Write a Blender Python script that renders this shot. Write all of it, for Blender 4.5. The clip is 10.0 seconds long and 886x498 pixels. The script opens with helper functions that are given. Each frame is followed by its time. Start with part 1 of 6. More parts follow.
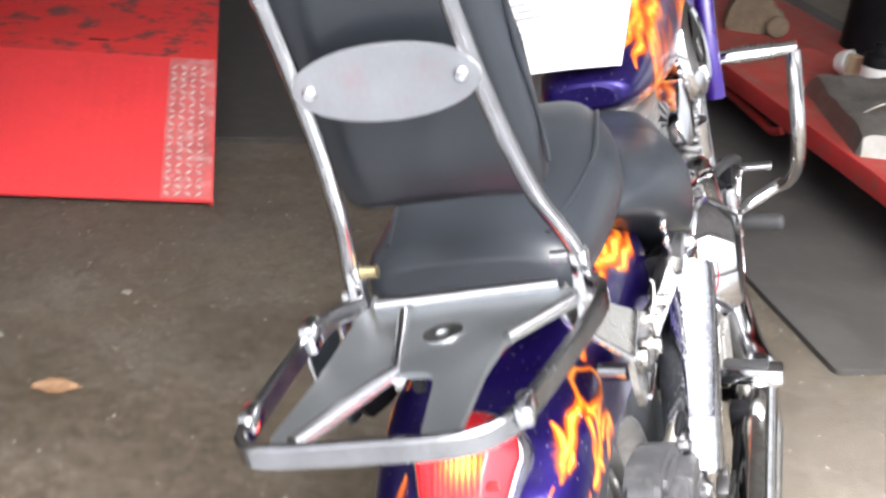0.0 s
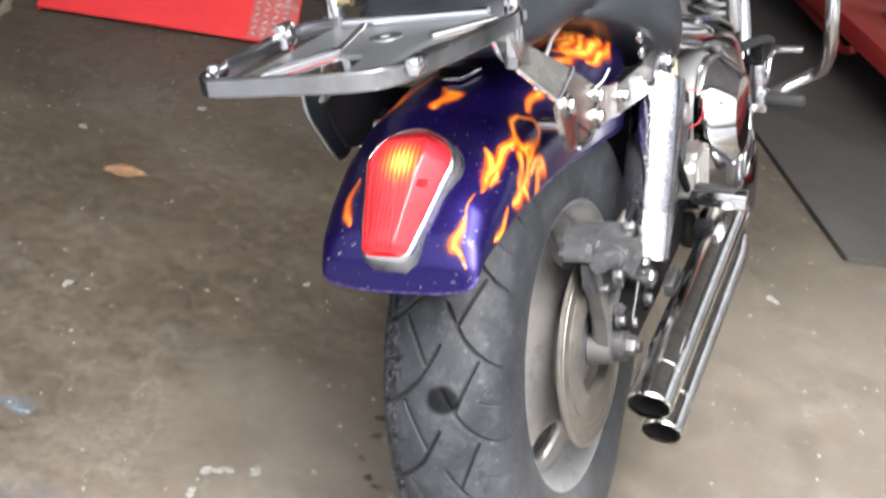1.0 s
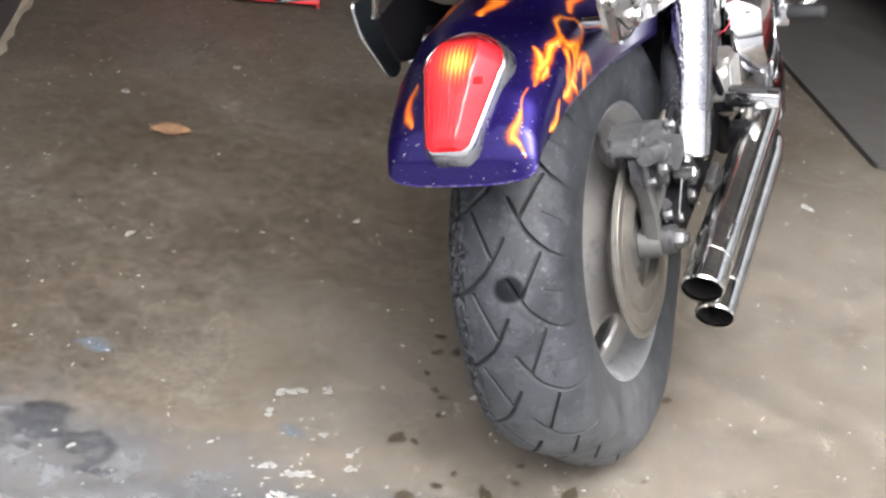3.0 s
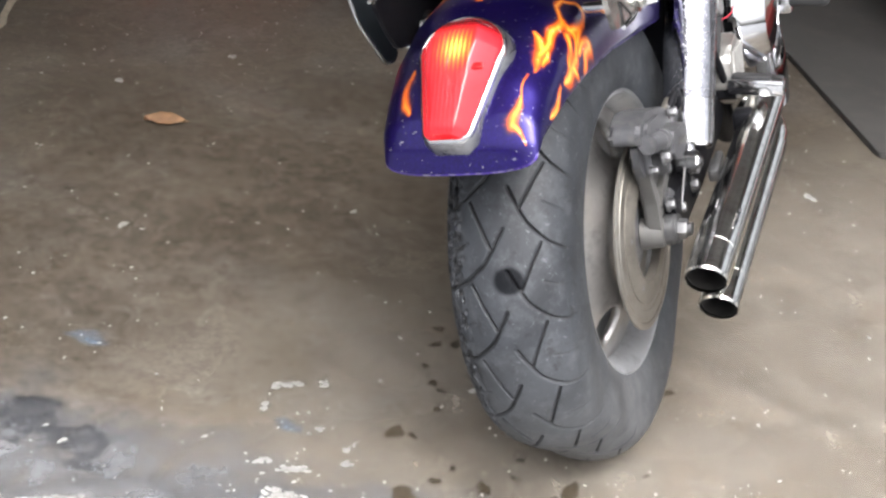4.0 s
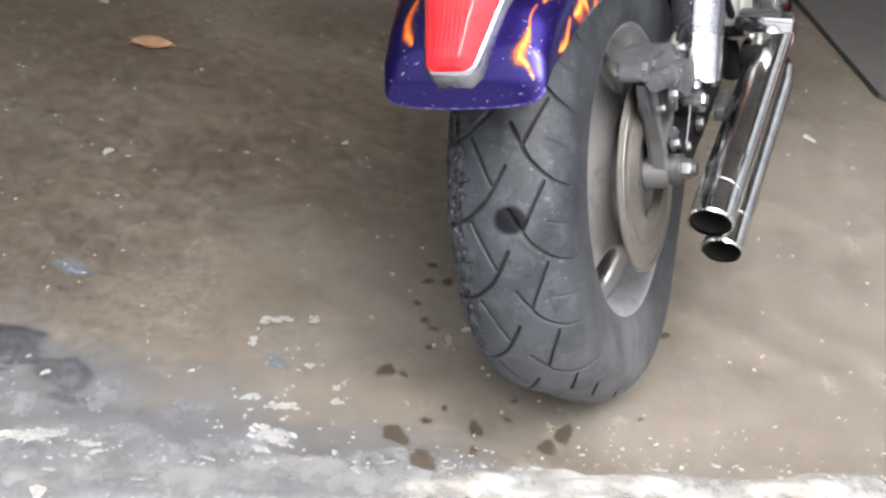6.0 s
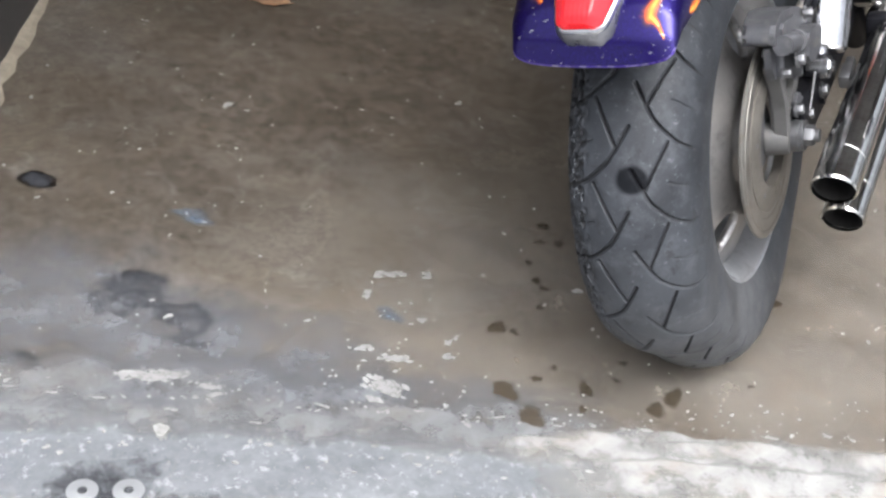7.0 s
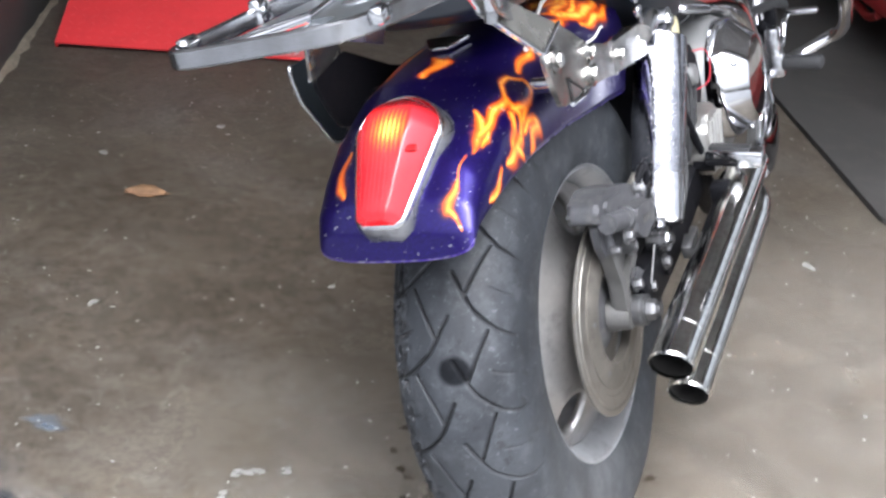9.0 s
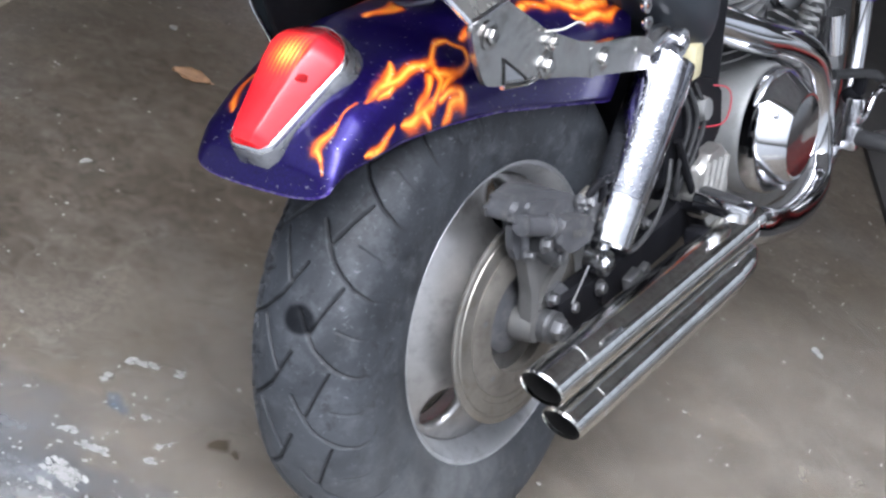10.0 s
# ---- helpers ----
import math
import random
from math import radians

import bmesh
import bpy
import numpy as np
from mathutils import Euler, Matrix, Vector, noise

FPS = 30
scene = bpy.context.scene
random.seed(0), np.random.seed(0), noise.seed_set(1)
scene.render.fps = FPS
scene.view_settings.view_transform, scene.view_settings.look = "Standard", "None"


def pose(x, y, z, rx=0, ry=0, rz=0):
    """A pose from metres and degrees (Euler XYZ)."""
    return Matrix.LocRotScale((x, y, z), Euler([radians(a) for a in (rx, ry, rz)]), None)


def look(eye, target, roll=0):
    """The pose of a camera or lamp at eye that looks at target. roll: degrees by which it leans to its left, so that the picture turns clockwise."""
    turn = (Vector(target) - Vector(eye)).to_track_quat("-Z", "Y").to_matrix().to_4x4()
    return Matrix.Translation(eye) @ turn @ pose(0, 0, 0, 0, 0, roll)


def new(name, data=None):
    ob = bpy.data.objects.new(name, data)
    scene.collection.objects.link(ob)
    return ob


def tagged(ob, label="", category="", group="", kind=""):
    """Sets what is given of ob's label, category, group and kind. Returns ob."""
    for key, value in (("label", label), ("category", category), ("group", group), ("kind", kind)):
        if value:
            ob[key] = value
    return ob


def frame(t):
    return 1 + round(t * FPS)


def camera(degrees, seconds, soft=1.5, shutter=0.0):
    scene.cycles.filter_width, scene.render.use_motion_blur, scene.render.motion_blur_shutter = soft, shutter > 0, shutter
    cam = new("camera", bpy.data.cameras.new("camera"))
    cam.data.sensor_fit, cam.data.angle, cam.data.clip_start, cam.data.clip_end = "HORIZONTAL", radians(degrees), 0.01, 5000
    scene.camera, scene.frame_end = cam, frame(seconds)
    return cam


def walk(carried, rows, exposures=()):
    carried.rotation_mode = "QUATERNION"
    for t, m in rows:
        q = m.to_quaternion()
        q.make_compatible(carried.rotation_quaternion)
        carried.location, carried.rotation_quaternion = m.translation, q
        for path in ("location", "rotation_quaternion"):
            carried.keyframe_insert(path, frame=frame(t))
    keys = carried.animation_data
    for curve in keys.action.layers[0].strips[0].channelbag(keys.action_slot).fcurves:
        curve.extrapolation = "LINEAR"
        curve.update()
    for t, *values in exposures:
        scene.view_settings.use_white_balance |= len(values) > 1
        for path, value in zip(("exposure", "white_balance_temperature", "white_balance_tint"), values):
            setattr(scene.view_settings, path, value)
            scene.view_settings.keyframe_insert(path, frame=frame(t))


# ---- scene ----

# ---------------------------------------------------------------- camera
cam = camera(39.84, 10.0, soft=2.5, shutter=0.35)
# seconds, stops, kelvin, tint: the clip's camera meters and tints as it goes
EXPOSURE = [(0, 2.02, 6400, 10), (0.5, 1.76, 6400, 10), (1.0, 1.60, 6450, 10), (1.5, 1.62, 6400, 10), (2.0, 1.62, 6400, 10), (2.5, 1.47, 6400, 10), (4.5, 1.42, 6400, 10), (5.0, 1.42, 6380, 10),
            (6.5, 1.31, 6250, 10), (7.0, 1.09, 6150, 10), (7.5, 0.90, 6080, 10), (8.0, 0.91, 6050, 10), (8.5, 1.21, 6050, 10), (9.0, 1.37, 5980, 10), (9.5, 1.26, 5830, 10), (10.0, 1.04, 5770, 10)]
PATH = [
    (0, (-0.027, -1.16, 1.249), (-0.432, 0.61, 0.411), 6.9),
    (0.3, (0.076, -1.239, 1.22), (-0.443, 0.485, 0.348), 9.1),
    (0.5, (0.15, -1.29, 1.207), (-0.42, 0.398, 0.298), 10.5),
    (1, (0.227, -1.373, 1.185), (-0.32, 0.298, 0.231), 11.4),
    (1.5, (0.245, -1.491, 1.16), (-0.396, 0.099, 0.13), 7.9),
    (2, (0.294, -1.625, 1.213), (-0.293, 0.031, 0.257), 7.5),
    (2.5, (0.2564, -1.5399, 1.1719), (-0.1709, -0.3046, 0.4360), 6.86),
    (4, (0.2250, -1.4648, 1.1240), (-0.1951, -0.2381, 0.3699), 6.78),
    (4.5, (0.2211, -1.4413, 1.1114), (-0.1807, -0.2202, 0.3384), 7.31),
    (5, (0.2096, -1.4303, 1.1137), (-0.1937, -0.2136, 0.3346), 6.74),
    (5.2, (0.2050, -1.4163, 1.1088), (-0.1706, -0.2084, 0.3027), 6.56),
    (6.3, (0.1791, -1.4440, 1.1036), (-0.2145, -0.2582, 0.2736), 9.71),
    (6.5, (0.1594, -1.4529, 1.1088), (-0.2787, -0.2884, 0.2710), 8.72),
    (7, (0.1738, -1.4627, 1.0972), (-0.2909, -0.3312, 0.2290), 7.89),
    (7.5, (0.1831, -1.4564, 1.0987), (-0.2746, -0.2863, 0.2793), 6.36),
    (8, (0.2054, -1.4503, 1.1203), (-0.2002, -0.2160, 0.3705), 5.00),
    (8.5, (0.2277, -1.4326, 1.1231), (-0.1630, -0.1991, 0.3643), 5.02),
    (9, (0.2904, -1.3555, 1.1303), (-0.1882, -0.1172, 0.4318), 5.27),
    (9.2, (0.3380, -1.3073, 1.1304), (-0.1782, -0.0829, 0.4344), 7.56),
    (9.5, (0.4297, -1.2331, 1.1304), (-0.1541, -0.0652, 0.3920), 14.17),
    (10, (0.5099, -1.1636, 1.1424), (-0.1088, -0.0278, 0.3827), 19.20),
]
walk(cam, [(t, look(e, g, r)) for t, e, g, r in PATH], EXPOSURE)

# ---------------------------------------------------------------- light
ROOM = pose(0, 0, 0, 0, 0, 28.1)          # the garage's axes: x along the doorway, y into the garage
world = bpy.data.worlds.new("sky")
scene.world = world
world.use_nodes = True
wn = world.node_tree.nodes
sky = wn.new("ShaderNodeTexSky")
sky.sky_type, sky.sun_disc = "NISHITA", False
sky.sun_elevation, sky.sun_rotation = radians(63.5), radians(149)
sky.air_density, sky.dust_density, sky.ozone_density = 0.7, 9.0, 0.6
wn["Background"].inputs["Strength"].default_value = 0.18
haze = wn.new("ShaderNodeHueSaturation")          # thin cloud takes most of the blue out of the sky
haze.inputs["Saturation"].default_value = 0.25
world.node_tree.links.new(sky.outputs[0], haze.inputs["Color"])
world.node_tree.links.new(haze.outputs[0], wn["Background"].inputs["Color"])

sun = new("sun", bpy.data.lights.new("sun", "SUN"))
sun.data.energy, sun.data.angle, sun.data.color = 0.5, radians(60), (0.965, 0.985, 1.0)
sun.matrix_world = look((1.4, -2.35, 5.5), (0, 0, 0))


# ---------------------------------------------------------------- materials
def node(m, kind, **inputs):
    n = m.node_tree.nodes.new("ShaderNode" + kind)
    for k, v in inputs.items():
        n.inputs[k.replace("_", " ")].default_value = v
    return n


def wire(m, a, b):
    m.node_tree.links.new(a, b)


def coords(m, scale=1.0):
    g = node(m, "TexCoord")
    v = m.node_tree.nodes.new("ShaderNodeVectorMath")
    v.operation = "SCALE"
    v.inputs["Scale"].default_value = scale
    wire(m, g.outputs["Object"], v.inputs[0])
    return v.outputs[0]


def noise_at(m, co, scale, detail=4.0, rough=0.55, warp=0.0):
    n = node(m, "TexNoise", Scale=scale, Detail=detail, Roughness=rough, Distortion=warp)
    wire(m, co, n.inputs["Vector"])
    return n.outputs["Fac"]


def ramp(m, fac, stops):
    r = m.node_tree.nodes.new("ShaderNodeValToRGB")
    els = r.color_ramp.elements
    for k, (p, c) in enumerate(stops):
        e = els[k] if k < 2 else els.new(p)
        e.position = p
        e.color = (*c, 1) if len(c) == 3 else c
    wire(m, fac, r.inputs["Fac"])
    return r.outputs["Color"]


def span(m, fac, lo, hi, a, b):
    r = m.node_tree.nodes.new("ShaderNodeMapRange")
    for k, v in zip(("From Min", "From Max", "To Min", "To Max"), (lo, hi, a, b)):
        r.inputs[k].default_value = v
    wire(m, fac, r.inputs["Value"])
    return r.outputs["Result"]


def mixed(m, fac, a, b, how="MIX"):
    x = m.node_tree.nodes.new("ShaderNodeMix")
    x.data_type, x.blend_type = "RGBA", how
    for s, v in (("Factor", fac), ("A", a), ("B", b)):
        sock = [i for i in x.inputs if i.name == s and i.enabled][0]
        if isinstance(v, (float, int)):
            sock.default_value = v
        elif isinstance(v, tuple):
            sock.default_value = (*v, 1)
        else:
            wire(m, v, sock)
    return [o for o in x.outputs if o.enabled][0]


def bumped(m, bsdf, height, strength=0.3, distance=0.002):
    b = node(m, "Bump", Strength=strength, Distance=distance)
    wire(m, height, b.inputs["Height"])
    wire(m, b.outputs["Normal"], bsdf.inputs["Normal"])


def surface(name, base, rough, metal=0.0, vary=0.25, big=6.0, fine=90.0, bump=0.15, dirt=None, coat=0.0, rough_vary=0.12, depth=0.001):
    """A plain surface with variation at two scales and fine relief."""
    m = bpy.data.materials.new(name)
    m.use_nodes = True
    p = m.node_tree.nodes["Principled BSDF"]
    co = coords(m)
    a, b = noise_at(m, co, big), noise_at(m, co, fine, 3.0)
    lo = tuple(c * (1 - vary) for c in base)
    hi = tuple(min(1.0, c * (1 + vary)) for c in base)
    col = mixed(m, span(m, a, 0.3, 0.7, 0, 1), lo, hi)
    col = mixed(m, span(m, b, 0.35, 0.65, 0, vary), col, tuple(c * 0.6 for c in base))
    if dirt:
        d = noise_at(m, co, big * 2.7, 6.0, 0.65)
        col = mixed(m, span(m, d, 0.5, 0.72, 0, dirt[1]), col, dirt[0])
    wire(m, col, p.inputs["Base Color"])
    wire(m, span(m, a, 0.25, 0.75, max(0.02, rough - rough_vary), min(1, rough + rough_vary)), p.inputs["Roughness"])
    p.inputs["Metallic"].default_value = metal
    p.inputs["Coat Weight"].default_value = coat
    p.inputs["Coat Roughness"].default_value = 0.05
    if bump:
        bumped(m, p, b, bump, depth)
    return m


CHROME = surface("chrome", (0.72, 0.72, 0.74), 0.07, 1.0, 0.06, 8, 200, 0.0, ((0.35, 0.33, 0.3), 0.25), 0, 0.05, 0.0005)
CHROME_SPECK = surface("water_spotted_chrome", (0.64, 0.64, 0.66), 0.13, 1.0, 0.10, 40, 150, 0.35, ((0.40, 0.40, 0.42), 0.5), 0, 0.07, 0.0012)


def beaded_chrome():
    """Chrome covered with fine drops of water."""
    m = surface("beaded_chrome", (0.40, 0.40, 0.43), 0.10, 1.0, 0.2, 30, 150, 0.0, ((0.2, 0.2, 0.23), 0.6), 0, 0.06)
    p = m.node_tree.nodes["Principled BSDF"]
    v = node(m, "TexVoronoi", Scale=210.0, Randomness=1.0)
    wire(m, coords(m), v.inputs["Vector"])
    bumped(m, p, span(m, v.outputs["Distance"], 0.0, 0.36, 1, 0), 0.4, 0.0014)
    return m


BEADED = beaded_chrome()
PIPE = surface("hazed_pipe_chrome", (0.74, 0.735, 0.71), 0.12, 1.0, 0.15, 26, 160, 0.0, ((0.26, 0.23, 0.19), 0.5), 0, 0.08, 0.0005)
SATIN = surface("smeared_chrome_plate", (0.50, 0.49, 0.475), 0.22, 1.0, 0.18, 14, 22, 0.22, ((0.30, 0.27, 0.25), 0.7), 0, 0.08, 0.006)
BRACKET = surface("dusty_bracket_grey", (0.115, 0.112, 0.108), 0.6, 0.3, 0.2, 25, 160, 0.2, ((0.12, 0.11, 0.1), 0.5))
CHROME_DULL = surface("dull_chrome", (0.6, 0.6, 0.62), 0.22, 1.0, 0.12, 15, 160, 0.06, ((0.25, 0.24, 0.22), 0.4), 0, 0.08)
ALU = surface("cast_aluminium", (0.44, 0.43, 0.41), 0.42, 0.8, 0.15, 12, 220, 0.12, ((0.16, 0.14, 0.11), 0.5))
ALU_WHEEL = surface("wheel_aluminium", (0.43, 0.42, 0.41), 0.34, 0.85, 0.14, 9, 120, 0.08, ((0.13, 0.12, 0.11), 0.55))
ALU_GREY = surface("grey_engine_metal", (0.25, 0.25, 0.25), 0.5, 0.4, 0.12, 10, 200, 0.1, ((0.13, 0.12, 0.1), 0.4))
CALIPER = surface("dusty_caliper_grey", (0.072, 0.072, 0.078), 0.5, 0.1, 0.35, 25, 180, 0.25, ((0.19, 0.185, 0.175), 0.4))
STEEL = surface("disc_steel", (0.32, 0.30, 0.27), 0.42, 0.85, 0.18, 18, 200, 0.1, ((0.16, 0.13, 0.09), 0.5))
BOLT = surface("dusty_bolt_steel", (0.17, 0.17, 0.175), 0.42, 0.8, 0.2, 30, 160, 0.15, ((0.12, 0.11, 0.1), 0.5))
BLACK = surface("black_metal", (0.010, 0.010, 0.012), 0.42, 0.0, 0.3, 14, 120, 0.1, ((0.022, 0.020, 0.020), 0.35))
BLACK.node_tree.nodes["Principled BSDF"].inputs["Specular IOR Level"].default_value = 0.06
RUBBER = surface("black_rubber", (0.03, 0.03, 0.032), 0.6, 0, 0.3, 12, 150, 0.2)
VINYL = surface("black_vinyl", (0.025, 0.029, 0.036), 0.36, 0, 0.25, 8, 420, 0.25, None, 0, 0.06, 0.0006)
RED = surface("red_paint", (0.95, 0.062, 0.070), 0.45, 0, 0.05, 5, 60, 0.05, ((0.70, 0.05, 0.05), 0.25), 0.1)
WHITE = surface("white_plastic", (0.75, 0.74, 0.72), 0.5, 0, 0.08, 9, 90, 0.05, ((0.4, 0.36, 0.3), 0.4))
BRASS = surface("brass_bolt", (0.6, 0.5, 0.28), 0.3, 1.0, 0.15, 30, 200, 0.1)
SOOTY = surface("soot", (0.01, 0.009, 0.008), 0.85, 0, 0.3, 30, 200, 0.2)
INK = surface("grey_ink", (0.3, 0.3, 0.33), 0.7, 0, 0.2, 30, 200, 0.0)
WIRE_RED = surface("red_wire", (0.45, 0.03, 0.05), 0.45, 0, 0.1, 20, 100, 0.0)


def tyre_material():
    m = bpy.data.materials.new("worn_tyre_rubber")
    m.use_nodes = True
    p = m.node_tree.nodes["Principled BSDF"]
    co = coords(m)
    big, fine = noise_at(m, co, 11, 6, 0.66, 0.7), noise_at(m, co, 300, 3)
    col = ramp(m, big, [(0.34, (0.011, 0.0125, 0.0155)), (0.66, (0.036, 0.040, 0.047))])
    paleness = noise_at(m, co, 34, 6, 0.7)
    col = mixed(m, span(m, paleness, 0.5, 0.72, 0, 0.5), col, (0.092, 0.096, 0.104))
    scuff = noise_at(m, co, 120, 6, 0.75, 0.4)
    col = mixed(m, span(m, scuff, 0.60, 0.68, 0, 0.5), col, (0.2, 0.205, 0.215))
    torn = noise_at(m, co, 60, 5, 0.7, 0.6)
    col = mixed(m, span(m, torn, 0.42, 0.34, 0, 0.7), col, (0.008, 0.008, 0.009))
    # rubber lighter towards the lower rear of the tread, broken by noise
    low_pale = node(m, "Attribute")
    low_pale.attribute_name = "paleness"
    patchy = m.node_tree.nodes.new("ShaderNodeMath")
    patchy.operation = "MULTIPLY"
    wire(m, low_pale.outputs["Fac"], patchy.inputs[0])
    wire(m, span(m, noise_at(m, co, 18, 7, 0.7, 0.4), 0.3, 0.65, 0.2, 1), patchy.inputs[1])
    col = mixed(m, patchy.outputs[0], col, (0.118, 0.120, 0.124))
    # grooves and torn rubber are coloured darker, by depth
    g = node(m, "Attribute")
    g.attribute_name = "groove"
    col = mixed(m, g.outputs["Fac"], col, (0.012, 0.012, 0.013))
    s = node(m, "Attribute")
    s.attribute_name = "spot"
    col = mixed(m, span(m, s.outputs["Fac"], 0, 1, 0, 0.82), col, (0.004, 0.004, 0.005))
    wire(m, span(m, s.outputs["Fac"], 0, 1, 0.5, 0.08), p.inputs["Specular IOR Level"])
    wire(m, col, p.inputs["Base Color"])
    wire(m, span(m, big, 0.3, 0.7, 0.5, 0.72), p.inputs["Roughness"])
    bumped(m, p, fine, 0.25, 0.0008)
    return m


TYRE = tyre_material()


def flame_paint():
    """Purple flake lacquer with airbrushed flames, whose shapes lie in the mesh's 'licks' attribute."""
    m = bpy.data.materials.new("purple_flame_lacquer")
    m.use_nodes = True
    p = m.node_tree.nodes["Principled BSDF"]
    co = coords(m)
    flake = noise_at(m, co, 900, 2)
    cloud = noise_at(m, co, 11, 4)
    purple = mixed(m, span(m, flake, 0.4, 0.7, 0, 0.6), (0.008, 0.003, 0.06), (0.034, 0.015, 0.30))
    purple = mixed(m, span(m, cloud, 0.35, 0.7, 0, 0.6), purple, (0.012, 0.004, 0.085))
    f = node(m, "Attribute")
    f.attribute_name = "licks"
    wob = noise_at(m, co, 26, 1.5, 0.5, 0.8)
    add = m.node_tree.nodes.new("ShaderNodeMath")
    add.operation = "MULTIPLY"
    wire(m, f.outputs["Fac"], add.inputs[0])
    wire(m, span(m, wob, 0.3, 0.7, 0.8, 1.15), add.inputs[1])
    lit = add.outputs[0]
    # a black-red fringe, orange body, yellow where the colour is thickest
    fire = ramp(m, lit, [(0.12, (0.008, 0.002, 0.004)), (0.36, (0.09, 0.009, 0.003)), (0.58, (0.42, 0.050, 0.004)), (0.78, (0.72, 0.135, 0.007)), (0.92, (0.88, 0.27, 0.018)), (1.0, (0.95, 0.46, 0.07))])
    lick = noise_at(m, co, 30, 2, 0.5, 2.0)
    fire = mixed(m, span(m, lick, 0.56, 0.70, 0, 0.75), fire, (0.42, 0.05, 0.006))
    edge = span(m, lit, 0.06, 0.50, 0, 1)
    col = mixed(m, edge, purple, fire)
    # dried water spots and dust
    chip = noise_at(m, co, 230, 2, 0.5)
    col = mixed(m, span(m, chip, 0.69, 0.735, 0, 0.6), col, (0.6, 0.58, 0.62))
    spotty = noise_at(m, co, 95, 3, 0.6)
    col = mixed(m, span(m, spotty, 0.70, 0.74, 0, 0.45), col, (0.5, 0.48, 0.55))
    wire(m, col, p.inputs["Base Color"])
    wire(m, span(m, cloud, 0.3, 0.7, 0.28, 0.42), p.inputs["Roughness"])
    wire(m, span(m, edge, 0, 1, 0.82, 0.05), p.inputs["Metallic"])
    p.inputs["Coat Weight"].default_value = 0.5
    p.inputs["Coat Roughness"].default_value = 0.12
    bumped(m, p, cloud, 0.03, 0.001)
    return m


PAINT = flame_paint()


def lens_material():
    m = bpy.data.materials.new("lit_red_lens")
    m.use_nodes = True
    p = m.node_tree.nodes["Principled BSDF"]
    co = coords(m)
    x = node(m, "SeparateXYZ")
    wire(m, co, x.inputs[0])
    w = node(m, "TexWave", Scale=62.0, Distortion=0.0)
    w.bands_direction = "X"
    wire(m, co, w.inputs["Vector"])
    front, crown = node(m, "Attribute"), node(m, "Attribute")
    front.attribute_name, crown.attribute_name = "front", "crown"
    # the lens's unlit head is put into the base colour, as a darker red
    wire(m, mixed(m, crown.outputs["Fac"], (0.72, 0.012, 0.018), (0.30, 0.006, 0.012)), p.inputs["Base Color"])
    p.inputs["Roughness"].default_value = 0.22
    p.inputs["Coat Weight"].default_value = 0.3
    p.inputs["Coat Roughness"].default_value = 0.08
    rib = m.node_tree.nodes.new("ShaderNodeMath")
    rib.operation = "MULTIPLY"
    wire(m, w.outputs["Fac"], rib.inputs[0])
    wire(m, front.outputs["Fac"], rib.inputs[1])
    bumped(m, p, rib.outputs[0], 0.25, 0.001)
    # the bulb shines through round one place of the lens, and less from behind the whole of it
    d = m.node_tree.nodes.new("ShaderNodeVectorMath")
    d.operation = "DISTANCE"
    d.inputs[1].default_value = (0.008, -0.318, 0.690)
    wire(m, co, d.inputs[0])
    glow = span(m, d.outputs["Value"], 0.0, 0.048, 1.1, 0)
    ribs = mixed(m, 0.3, glow, rib.outputs[0], "MULTIPLY")
    col = ramp(m, ribs, [(0.0, (0.62, 0.006, 0.012)), (0.45, (0.78, 0.022, 0.014)), (0.7, (1.0, 0.14, 0.012)), (0.92, (1.0, 0.5, 0.07))])
    col = mixed(m, front.outputs["Fac"], (0.80, 0.045, 0.060), col)
    wire(m, col, p.inputs["Emission Color"])
    power = m.node_tree.nodes.new("ShaderNodeMath")
    power.operation = "MULTIPLY"
    wire(m, span(m, ribs, 0.0, 1.0, 0.26, 1.5), power.inputs[0])
    wire(m, span(m, crown.outputs["Fac"], 0, 1, 1, 0.12), power.inputs[1])
    wire(m, power.outputs[0], p.inputs["Emission Strength"])
    return m


LENS = lens_material()


